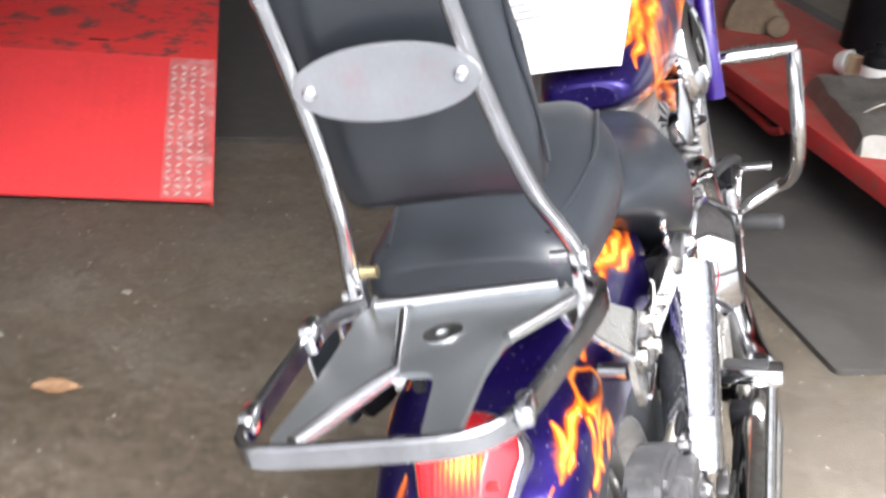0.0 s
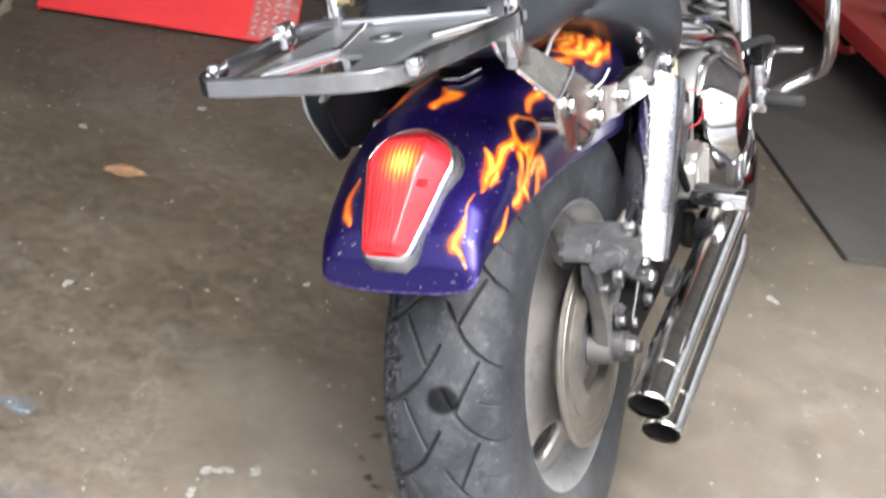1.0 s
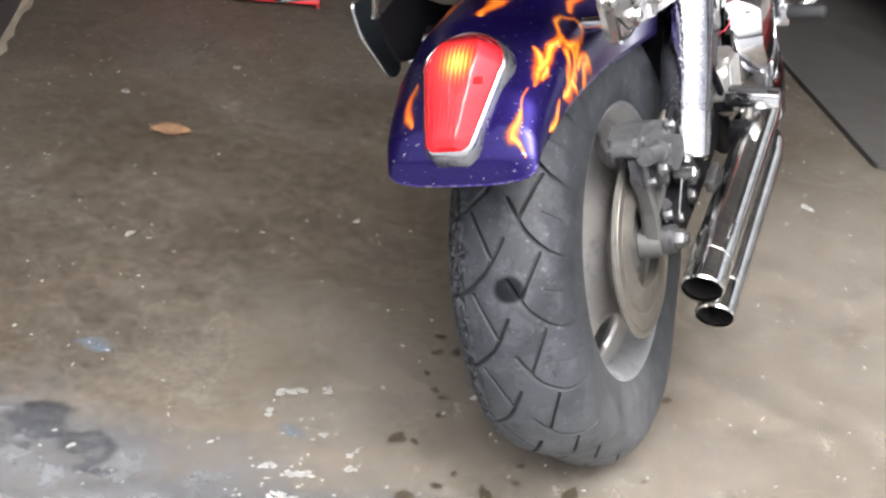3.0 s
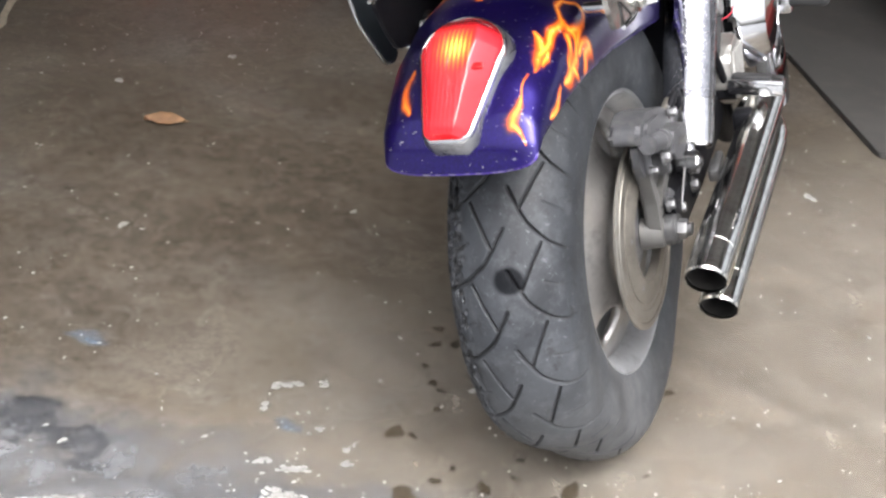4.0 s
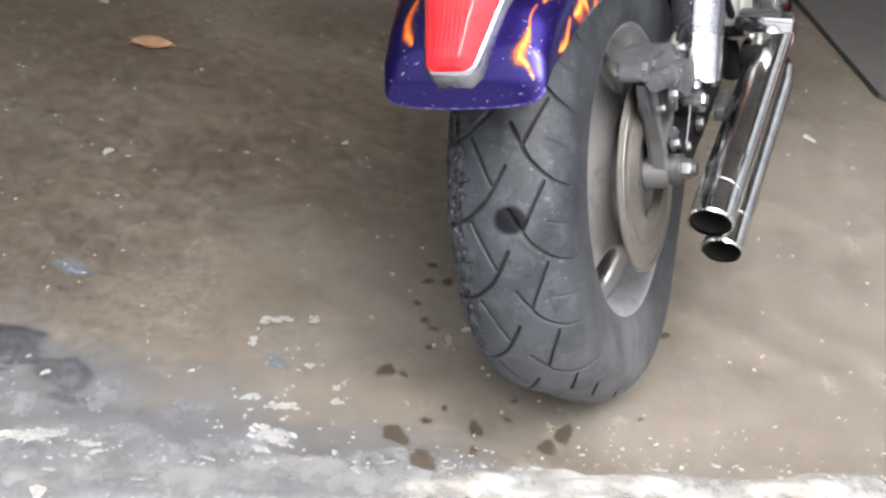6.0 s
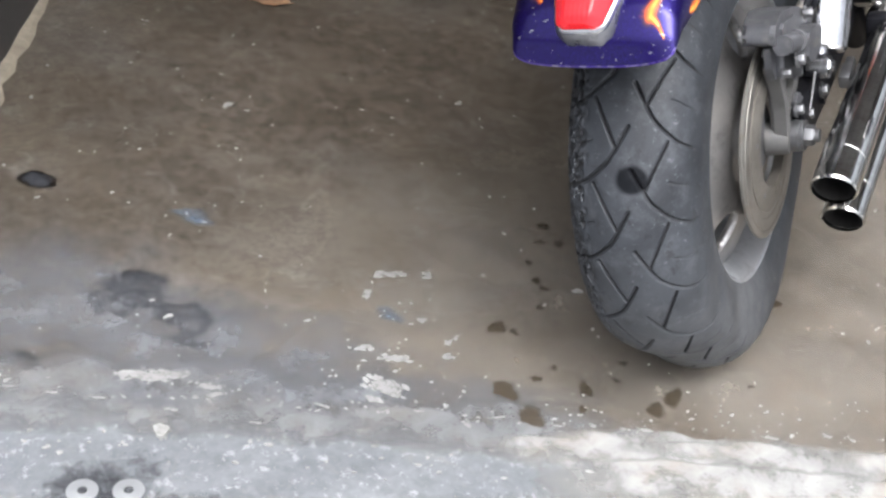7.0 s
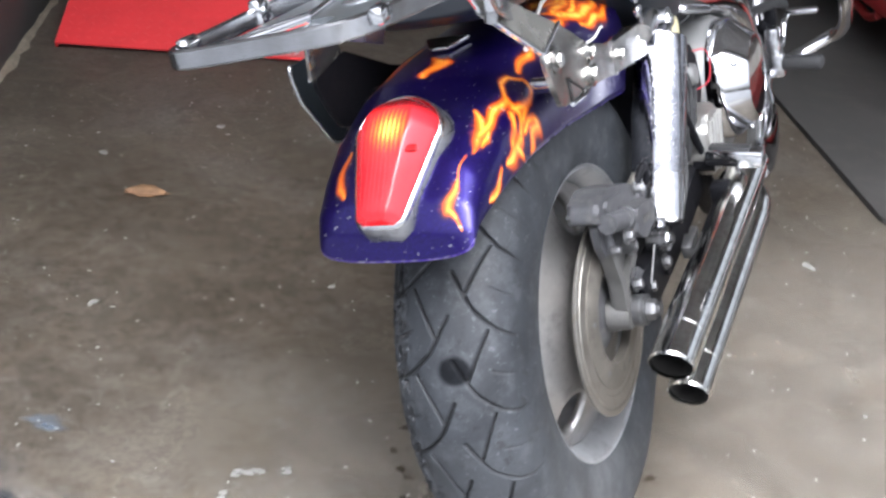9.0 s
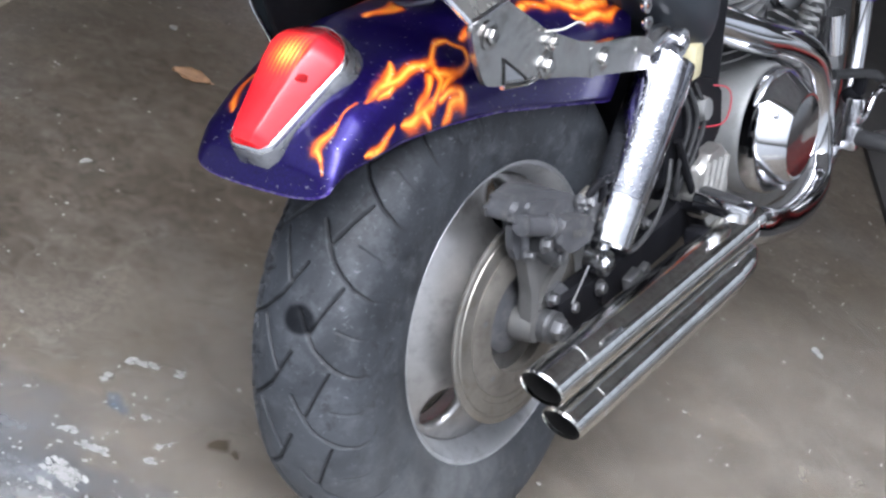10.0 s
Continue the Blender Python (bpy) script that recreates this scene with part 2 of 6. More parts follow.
def concrete(name, lo, hi, patch, blue, stainy, fleck=0.0, blotch=0.5):
    """Worn concrete: broad tints, mottled dirt, scuffs, specks and pits."""
    m = bpy.data.materials.new(name)
    m.use_nodes = True
    p = m.node_tree.nodes["Principled BSDF"]
    co = coords(m)
    a = noise_at(m, co, 1.3, 6, 0.6, 0.3)
    b = noise_at(m, co, 6, 9, 0.72, 0.4)
    c = noise_at(m, co, 80, 2, 0.5)
    col = mixed(m, span(m, a, 0.34, 0.66, 0, 1), lo, hi)
    col = mixed(m, span(m, b, 0.47, 0.66, 0, 0.8), col, patch)
    s = noise_at(m, co, 2.3, 8, 0.68, 0.5)
    col = mixed(m, span(m, s, 0.5, 0.64, 0, blue), col, (0.165, 0.175, 0.195))
    dark = noise_at(m, co, 3.7, 10, 0.75, 0.7)
    col = mixed(m, span(m, dark, 0.5, 0.40, 0, blotch), col, stainy)
    wear = noise_at(m, co, 15, 5, 0.7, 1.5)
    col = mixed(m, span(m, wear, 0.55, 0.72, 0, 0.42), col, (0.25, 0.236, 0.215))
    mott = noise_at(m, co, 24, 4, 0.66, 0.3)
    col = mixed(m, span(m, mott, 0.50, 0.32, 0, 0.5), col, tuple(x * 0.58 for x in lo))
    col = mixed(m, span(m, c, 0.35, 0.65, 0, 0.3), col, tuple(x * 0.6 for x in lo))
    f = noise_at(m, co, 46, 3, 0.6, 0.6)
    col = mixed(m, span(m, f, 0.71, 0.76, 0, 0.4), col, (0.5, 0.49, 0.47))
    k = noise_at(m, co, 37, 3, 0.6, 0.5)
    col = mixed(m, span(m, k, 0.29, 0.23, 0, 0.6), col, (0.05, 0.045, 0.04))
    if fleck:
        w = noise_at(m, co, 55, 5, 0.75, 0.1)
        col = mixed(m, span(m, w, 0.56, 0.66, 0, fleck), col, (0.6, 0.61, 0.61))
    wire(m, col, p.inputs["Base Color"])
    wire(m, span(m, b, 0.3, 0.7, 0.42, 0.72), p.inputs["Roughness"])
    bumped(m, p, mott, 0.04, 0.001)
    return m


FLOOR = concrete("worn_brown_concrete", (0.086, 0.069, 0.051), (0.128, 0.106, 0.081), (0.160, 0.136, 0.108), 0.16, (0.060, 0.048, 0.036))
APRON = concrete("blue_grey_apron_concrete", (0.150, 0.157, 0.166), (0.196, 0.204, 0.213), (0.226, 0.233, 0.241), 0.4, (0.145, 0.150, 0.157), 0.35, 0.3)
MAT = surface("black_floor_mat", (0.055, 0.052, 0.05), 0.75, 0, 0.25, 6, 240, 0.35, ((0.09, 0.08, 0.07), 0.35))
WALL = surface("dark_painted_wall", (0.08, 0.077, 0.074), 0.7, 0, 0.2, 3, 60, 0.2)
PLASTER = surface("grey_plaster", (0.52, 0.515, 0.50), 0.85, 0, 0.15, 2, 60, 0.2)
MORTAR = surface("pale_mortar", (0.3, 0.26, 0.2), 0.85, 0, 0.3, 14, 90, 0.5)
LEAF = surface("dry_leaf", (0.24, 0.135, 0.07), 0.6, 0, 0.35, 30, 200, 0.3)
FLAKE = surface("white_paint_flake", (0.31, 0.305, 0.29), 0.75, 0, 0.28, 60, 200, 0.2, ((0.15, 0.145, 0.135), 0.7))


def stain_material(name, colour, strength, grain=38, hard=(0.0, 0.8)):
    """A soaked-in stain that thins out to its rim, by the mesh's 'fade' attribute."""
    m = bpy.data.materials.new(name)
    m.use_nodes = True
    nt = m.node_tree
    p = nt.nodes["Principled BSDF"]
    p.inputs["Roughness"].default_value = 0.55
    co = coords(m)
    col = mixed(m, span(m, noise_at(m, co, 17, 5, 0.72, 0.6), 0.32, 0.66, 0, 1), tuple(x * 0.72 for x in colour), tuple(x * 1.24 for x in colour))
    col = mixed(m, span(m, noise_at(m, co, 8, 5, 0.7, 0.8), 0.48, 0.66, 0, 0.45), col, (colour[0] * 0.86, colour[1] * 0.72, colour[2] * 0.58))
    wire(m, col, p.inputs["Base Color"])
    f = node(m, "Attribute")
    f.attribute_name = "fade"
    n = noise_at(m, co, grain, 5, 0.7, 0.3)
    mul = nt.nodes.new("ShaderNodeMath")
    mul.operation = "MULTIPLY"
    wire(m, f.outputs["Fac"], mul.inputs[0])
    wire(m, span(m, n, 0.25, 0.75, 0.0, 1.4), mul.inputs[1])
    t = node(m, "BsdfTransparent")
    mix = nt.nodes.new("ShaderNodeMixShader")
    wire(m, span(m, mul.outputs[0], *hard, 0, strength), mix.inputs[0])
    wire(m, t.outputs[0], mix.inputs[1])
    wire(m, p.outputs[0], mix.inputs[2])
    wire(m, mix.outputs[0], nt.nodes["Material Output"].inputs[0])
    return m


OIL = stain_material("oil_stain", (0.070, 0.052, 0.032), 0.72, 24, (0.06, 0.42))
SOOT = stain_material("dark_rubber_stain", (0.06, 0.062, 0.070), 0.46, 44, (0.3, 0.68))
BLUE = stain_material("blue_grey_stain", (0.14, 0.175, 0.22), 0.6, 24, (0.2, 0.7))
CHALK = stain_material("pale_cement_smear", (0.33, 0.322, 0.31), 0.8, 70, (0.34, 0.55))
GREY = stain_material("grey_wear", (0.168, 0.172, 0.184), 0.7, 13, (0.16, 0.95))
PALE = stain_material("pale_worn_cement", (0.295, 0.289, 0.276), 1.0, 16, (0.05, 0.62))
# paler floor: light from the doorway is put into this colour
WORN_LIT = stain_material("pale_floor_with_light", (0.285, 0.255, 0.215), 0.58, 13, (-0.1, 1.15))
SEAM = stain_material("blue_grey_cement_film", (0.185, 0.186, 0.188), 0.8, 18, (0.05, 0.62))
BROWN = stain_material("brown_damp", (0.080, 0.063, 0.045), 0.36, 22, (0.1, 0.9))

# ---------------------------------------------------------------- mesh helpers
def part(name, bm, material, parent=None, label="", smooth=True, sharp=38):
    """Link a bmesh as one mesh object under a thing or a part."""
    me = bpy.data.meshes.new(name)
    bmesh.ops.recalc_face_normals(bm, faces=bm.faces)
    bm.to_mesh(me)
    bm.free()
    return link(name, me, material, parent, label, smooth, sharp)


def link(name, me, material, parent=None, label="", smooth=True, sharp=38):
    me.materials.append(material)
    if smooth:
        me.shade_smooth()
        me.set_sharp_from_angle(angle=radians(sharp))
    ob = new(name, me)
    if parent:
        ob.parent = parent
    return tagged(ob, label)


def empty(name, m, label, category, **tags):
    ob = new(name)
    ob.empty_display_size = 0.1
    ob.matrix_world = m
    return tagged(ob, label, category, **tags)


def curve(pts, n=8):
    """Catmull-Rom through points, n steps a span."""
    p = [Vector(q) for q in pts]
    p = [p[0] * 2 - p[1]] + p + [p[-1] * 2 - p[-2]]
    out = []
    for k in range(1, len(p) - 2):
        a, b, c, d = p[k - 1:k + 3]
        for j in range(n):
            t = j / n
            out.append(0.5 * (2 * b + (c - a) * t + (2 * a - 5 * b + 4 * c - d) * t * t + (3 * b - a - 3 * c + d) * t ** 3))
    return out + [p[-2]]


def skin(bm, rings, caps=True, loop=True):
    """Faces between rings of points; the rings closed, and the ends capped."""
    vs = [[bm.verts.new(q) for q in r] for r in rings]
    n = len(vs[0])
    for a, b in zip(vs, vs[1:]):
        for k in range(n if loop else n - 1):
            bm.faces.new((a[k], a[(k + 1) % n], b[(k + 1) % n], b[k]))
    if caps:
        bm.faces.new(vs[0][::-1])
        bm.faces.new(vs[-1])
    return vs


def tube(bm, pts, r, seg=14, flat=1.0, up=None, caps=True):
    """A tube along points; r one radius or one a point; flat squeezes it across."""
    pts = [Vector(q) for q in pts]
    rr = r if isinstance(r, (list, tuple)) else [r] * len(pts)
    tang = [(pts[min(k + 1, len(pts) - 1)] - pts[max(k - 1, 0)]).normalized() for k in range(len(pts))]
    ref = Vector(up) if up else (Vector((0, 0, 1)) if abs(tang[0].z) < 0.9 else Vector((0, 1, 0)))
    nrm = (ref - tang[0] * ref.dot(tang[0])).normalized()
    rings = []
    for q, t, rad in zip(pts, tang, rr):
        nrm = (nrm - t * nrm.dot(t)).normalized()
        b = t.cross(nrm)
        rings.append([q + (nrm * math.sin(a) * flat + b * math.cos(a)) * rad for a in (2 * math.pi * k / seg for k in range(seg))])
    skin(bm, rings, caps)
    return bm


def strap(bm, pts, width, thick, up=(0, 0, 1)):
    """A flat bar along points, its broad side square to 'up'."""
    pts = [Vector(q) for q in pts]
    rings = []
    for k, q in enumerate(pts):
        t = (pts[min(k + 1, len(pts) - 1)] - pts[max(k - 1, 0)]).normalized()
        s = t.cross(Vector(up)).normalized()
        u = s.cross(t)
        w, h, c = width / 2, thick / 2, min(width, thick) * 0.2
        rings.append([q + s * x + u * y for x, y in ((-w + c, -h), (w - c, -h), (w, -h + c), (w, h - c), (w - c, h), (-w + c, h), (-w, h - c), (-w, -h + c))])
    skin(bm, rings)
    return bm


def turned(bm, prof, seg=48, m=Matrix(), closed=False):
    """Turn a profile of (radius, height) about z, then lay it by m."""
    rings = []
    for k in range(seg):
        a = 2 * math.pi * k / seg
        rings.append([m @ Vector((r * math.cos(a), r * math.sin(a), h)) for r, h in prof])
    vs = [[bm.verts.new(q) for q in ring] for ring in rings]
    n = len(prof)
    for k in range(seg):
        a, b = vs[k], vs[(k + 1) % seg]
        for j in range(n if closed else n - 1):
            bm.faces.new((a[j], b[j], b[(j + 1) % n], a[(j + 1) % n]))
    if not closed:
        for j in (0, n - 1):
            if prof[j][0] > 1e-6:
                bm.faces.new([v[j] for v in (vs if j else vs[::-1])])
    bmesh.ops.remove_doubles(bm, verts=bm.verts, dist=1e-6)
    return bm


def block(bm, m, size, bevel=0.004, seg=2):
    """A bevelled box centred on m."""
    tmp = bmesh.new()
    bmesh.ops.create_cube(tmp, size=1, matrix=Matrix.Diagonal((*size, 1)))
    if bevel:
        bmesh.ops.bevel(tmp, geom=tmp.edges, offset=min(bevel, min(size) * 0.45), segments=seg, affect="EDGES", profile=0.5)
    return joined(bm, tmp, m)


def joined(bm, tmp, m=Matrix()):
    at = {v: bm.verts.new(m @ v.co) for v in tmp.verts}
    for f in tmp.faces:
        bm.faces.new([at[v] for v in f.verts])
    tmp.free()
    return bm


def sheet(bm, outline, thick, m, bevel=0.0015):
    """A plate cut to an outline in its x-y plane, extruded along z."""
    tmp = bmesh.new()
    lo = [tmp.verts.new((x, y, -thick / 2)) for x, y in outline]
    hi = [tmp.verts.new((x, y, thick / 2)) for x, y in outline]
    n = len(lo)
    tmp.faces.new(lo[::-1])
    tmp.faces.new(hi)
    for k in range(n):
        tmp.faces.new((lo[k], lo[(k + 1) % n], hi[(k + 1) % n], hi[k]))
    if bevel:
        bmesh.ops.bevel(tmp, geom=[e for e in tmp.edges if abs(e.verts[0].co.z - e.verts[1].co.z) < 1e-6], offset=bevel, segments=1, affect="EDGES")
    return joined(bm, tmp, m)


def rounded(pts, r, n=5):
    """Round the corners of an outline."""
    out, k = [], len(pts)
    for j in range(k):
        p = Vector(pts[j])
        a, b = Vector(pts[j - 1]) - p, Vector(pts[(j + 1) % k]) - p
        d = min(r, a.length * 0.45, b.length * 0.45)
        s, e = p + a.normalized() * d, p + b.normalized() * d
        for i in range(n + 1):
            t = i / n
            out.append(tuple(s * (1 - t) ** 2 + p * 2 * t * (1 - t) + e * t * t))
    return out


def axis_to(p, d):
    """A pose at p whose z points along d."""
    return Matrix.Translation(p) @ Vector(d).to_track_quat("Z", "Y").to_matrix().to_4x4()


def bolt(bm, p, d, r=0.009, h=0.008, washer=True):
    """A hexagon head with its washer, pointing along d."""
    m = axis_to(p, d)
    if washer:
        turned(bm, [(0, -0.001), (r * 1.45, -0.001), (r * 1.45, 0.002), (0, 0.002)], 18, m)
    tmp = bmesh.new()
    turned(tmp, [(0, 0), (r, 0), (r, h * 0.8), (r * 0.86, h), (0, h)], 6)
    joined(bm, tmp, m @ Matrix.Translation((0, 0, 0.002)))
    return bm


YZ = Matrix(((0, 0, 1, 0), (1, 0, 0, 0), (0, 1, 0, 0), (0, 0, 0, 1)))     # lays x-y into the bike's y-z, z to its right


def right_side(x):
    return Matrix.Translation((x, 0, 0)) @ YZ

# ---------------------------------------------------------------- the garage
DOOR, LEFT, RIGHT, BACK, HIGH, HEAD = -0.215, -1.168, 4.4, 7.0, 3.2, 2.9
# opening added in the unseen right wall, to light floor and pipes
SIDE = (1.0, 4.2)


def flat(name, outline, z0, z1, material, label, category="", kind="structure", cuts=1, m=ROOM):
    bm = bmesh.new()
    sheet(bm, outline, z1 - z0, Matrix.Translation((0, 0, (z0 + z1) / 2)), 0)
    ob = part(name, bm, material, None, label, smooth=False)
    ob.matrix_world = m
    return tagged(ob, category=category, kind=kind)


def rect(x0, y0, x1, y1):
    return [(x0, y0), (x1, y0), (x1, y1), (x0, y1)]


def slab_outline():
    """The floor slab, its front edge crumbled along the doorway."""
    rng = random.Random(31)
    n, front, drift = 420, [], 0.0
    for k in range(n + 1):
        drift = drift * 0.8 + rng.gauss(0, 0.0035)
        front.append((LEFT + (RIGHT - LEFT) * k / n, DOOR + drift))
    return front + [(RIGHT, BACK), (LEFT, BACK)]


flat("floor", slab_outline(), -0.12, 0.0, FLOOR, "worn brown-grey concrete garage floor with stains", "floor")
flat("ground", rect(-60, -60, 60, 60), -0.30, -0.002, APRON, "blue-grey speckled concrete apron outside the doorway", "ground")
flat("wall_left", rect(LEFT - 0.2, DOOR, LEFT, BACK), 0.0, 0.9, WALL, "dark painted lower garage wall", "wall")
# all plaster parts are unseen, added to close the room and shape its light
flat("wall_front", rect(LEFT - 0.2, DOOR - 0.25, RIGHT + 0.2, DOOR), HEAD, HIGH, PLASTER, "unseen plaster lintel added to cut the doorway's light", "wall")
flat("wall_left_upper", rect(LEFT - 0.2, DOOR, LEFT, BACK), 0.9, HIGH, PLASTER, "unseen grey plaster upper wall, added to bounce light", "wall")
flat("wall_right", rect(RIGHT, DOOR, RIGHT + 0.2, SIDE[0]), 0.0, HIGH, PLASTER, "grey plaster garage side wall", "wall")
flat("wall_right_far", rect(RIGHT, SIDE[1], RIGHT + 0.2, BACK), 0.0, HIGH, PLASTER, "unseen grey plaster side wall beyond an added light opening", "wall")
flat("wall_right_head", rect(RIGHT, SIDE[0], RIGHT + 0.2, SIDE[1]), 2.3, HIGH, PLASTER, "unseen grey plaster over an added light opening", "wall")
flat("wall_back", rect(LEFT - 0.2, BACK, RIGHT + 0.2, BACK + 0.2), 0.0, HIGH, PLASTER, "grey plaster garage back wall", "wall")
flat("ceiling", rect(LEFT - 0.2, DOOR, RIGHT + 0.2, BACK + 0.2), HIGH, HIGH + 0.15, PLASTER, "unseen plain grey ceiling, added to bound the light", "ceiling")


def mortar_strip():
    """The rough pale line along the foot of the wall."""
    bm = bmesh.new()
    rng = random.Random(4)
    rings = []
    for k in range(120):
        y = DOOR + 0.02 + k * 0.05
        w, h = 0.012 + 0.016 * rng.random() ** 2, 0.006 + 0.008 * rng.random()
        if k in (13, 14):
            w, h = 0.034, 0.014
        rings.append([(LEFT, y, 0), (LEFT + w, y, 0), (LEFT + w * 0.6, y, h * 0.7), (LEFT, y, h)])
    skin(bm, rings, True, False)
    ob = part("trim", bm, MORTAR, None, "rough pale mortar line along the wall's foot", sharp=25)
    ob.matrix_world = ROOM
    tagged(ob, category="trim", kind="structure")


mortar_strip()


def floor_mat(outline, label):
    bm = bmesh.new()
    sheet(bm, rounded(outline, 0.02), 0.014, Matrix.Translation((0, 0, 0.007)), 0.002)
    ob = part("floor_mat", bm, MAT, None, label)
    ob.matrix_world = ROOM
    return tagged(ob, category="mat", group="rubber mats on the floor")


floor_mat(rect(0.868, 0.985, 2.6, 5.6), "black rubber floor mat beside the red lift table")
floor_mat(rect(-0.95, 2.30, 0.7, 5.4), "black rubber floor mat under the ramp's lift table")


def diamond_plate(bm, w, l, m, pitch=0.03, high=0.0026):
    """Raised bars of tread plate, each turned against the next."""
    nx, ny = int(w / pitch), int(l / pitch)
    for i in range(nx):
        for j in range(ny):
            a = radians(45 if (i + j) % 2 else -45)
            x, y = (i + 0.5) * pitch - w / 2, (j + 0.5) * pitch
            d, s = Vector((math.cos(a), math.sin(a), 0)), Vector((-math.sin(a), math.cos(a), 0))
            c = Vector((x, y, 0))
            lo = [bm.verts.new(m @ (c + d * p * 0.0125 + s * q * 0.0045)) for p, q in ((-1, 0), (0, -1), (1, 0), (0, 1))]
            hi = [bm.verts.new(m @ (c + d * p * 0.008 + s * q * 0.0022 + Vector((0, 0, high)))) for p, q in ((-1, 0), (0, -1), (1, 0), (0, 1))]
            bm.faces.new(hi)
            for k in range(4):
                bm.faces.new((lo[k], lo[(k + 1) % 4], hi[(k + 1) % 4], hi[k]))
    return bm


def worn_red():
    m = surface("worn_red_tread_plate", (0.78, 0.045, 0.045), 0.5, 0, 0.15, 6, 50, 0.1)
    p = m.node_tree.nodes["Principled BSDF"]
    co = coords(m)
    n = noise_at(m, co, 9, 8, 0.7, 0.3)
    old = p.inputs["Base Color"].links[0].from_socket
    wire(m, mixed(m, span(m, n, 0.52, 0.60, 0, 0.85), old, (0.07, 0.06, 0.055)), p.inputs["Base Color"])
    return m


WORN_RED = worn_red()
SCUFFED = surface("scuffed_red_paint", (0.72, 0.17, 0.17), 0.45, 0, 0.25, 9, 60, 0.1, ((0.75, 0.50, 0.48), 0.7))
PALE_TREAD = surface("worn_tread_metal", (0.72, 0.60, 0.58), 0.4, 0.1, 0.15, 12, 80, 0.1, ((0.75, 0.16, 0.16), 0.6))


def lift_with_ramp():
    """The motorcycle lift: a hinged tread-plate ramp up to a low table."""
    w, l, z = 0.68, 0.525, 0.22
    lift = empty("lift_table", ROOM @ pose(-0.742, 1.853, 0.0, 0, 0, -3.3), "red steel motorcycle lift with tread-plate ramp, worn table top", "lift")
    tilt = math.atan2(z - 0.012, l)
    m = pose(0, 0, 0.016, math.degrees(tilt), 0, 0)
    bm = bmesh.new()
    slope = math.hypot(l, z - 0.016)
    block(bm, m @ pose(0, slope / 2, -0.004), (w, slope, 0.006), 0.001)
    ramp_plate = part("ramp", bm, RED, lift, "bright red steel ramp")
    for s in (-1, 1):
        bm = bmesh.new()
        block(bm, m @ pose(s * (w / 2 - 0.003), slope / 2, -0.021), (0.006, slope, 0.028), 0.001)
        part("ramp_flange", bm, RED, ramp_plate)
    bm = bmesh.new()
    diamond_plate(bm, w - 0.16, slope - 0.03, m @ pose(-0.07, 0.01, -0.001), 0.03, 0.0007)
    part("tread_pattern", bm, RED, ramp_plate, "tread bars drowned in red paint", smooth=False)
    bm = bmesh.new()
    block(bm, m @ pose(w / 2 - 0.066, slope / 2, -0.0005), (0.124, slope - 0.012, 0.0012), 0)
    worn = part("worn_strip", bm, SCUFFED, ramp_plate, "strip of the ramp scuffed to pale pink")
    bm = bmesh.new()
    diamond_plate(bm, 0.122, slope - 0.03, m @ pose(w / 2 - 0.066, 0.01, -0.0002), 0.026, 0.003)
    part("tread_pattern", bm, PALE_TREAD, worn, "raised bars worn to bare pale metal", smooth=False)
    bm = bmesh.new()
    block(bm, pose(0, l + 1.1, z - 0.02), (w, 2.18, 0.04), 0.004)
    part("table_top", bm, WORN_RED, lift, "red table top worn to dark steel")
    bm = bmesh.new()
    block(bm, pose(0.008, l + 0.13, z + 0.0012), (0.055, 0.009, 0.003), 0.001)
    part("slot", bm, BLACK, lift, "short dark slot")
    bm = bmesh.new()
    tube(bm, [(-w / 2, l, z - 0.012), (w / 2, l, z - 0.012)], 0.011)
    part("hinge", bm, RED, lift)
    for s in (-1, 1):
        bm = bmesh.new()
        block(bm, pose(s * 0.27, l + 1.1, z / 2 - 0.02), (0.05, 2.0, z - 0.04), 0.004)
        part("base_rail", bm, BLACK, lift)


lift_with_ramp()


DUSTY_RED = surface("dull_red_paint", (0.42, 0.03, 0.03), 0.5, 0, 0.2, 6, 60, 0.1, ((0.16, 0.08, 0.06), 0.6))


def side_lift():
    """The second lift on the other side, with clutter on its top."""
    lift = empty("lift_table", ROOM @ pose(1.31, 1.25, 0.0), "dusty red steel lift table loaded with parts", "lift")
    z = 0.2
    bm = bmesh.new()
    block(bm, pose(0.36, 1.6, z - 0.01), (0.72, 3.2, 0.02), 0.003)
    part("table_top", bm, surface("dusty_red_top", (0.36, 0.05, 0.04), 0.6, 0, 0.3, 7, 60, 0.15, ((0.2, 0.16, 0.13), 0.75)), lift, "dusty red table top")
    bm = bmesh.new()
    block(bm, pose(0.0, 1.6, z - 0.03), (0.012, 3.2, 0.06), 0.002)
    part("side_rail", bm, DUSTY_RED, lift, "dusty red side rail")
    bm = bmesh.new()
    tube(bm, curve([(0.02, 2.35, 0.15), (0.02, 1.85, 0.13), (0.035, 1.35, 0.10), (0.03, 1.13, 0.095), (0.015, 1.01, 0.1), (0.006, 0.93, 0.13)], 6), 0.014)
    part("brace", bm, DUSTY_RED, lift, "bent red tube brace")
    for y in (0.3, 2.7):
        bm = bmesh.new()
        block(bm, pose(0.36, y, 0.09), (0.6, 0.08, 0.18), 0.004)
        part("base_rail", bm, BLACK, lift)
    return z


SIDE_TOP = side_lift()

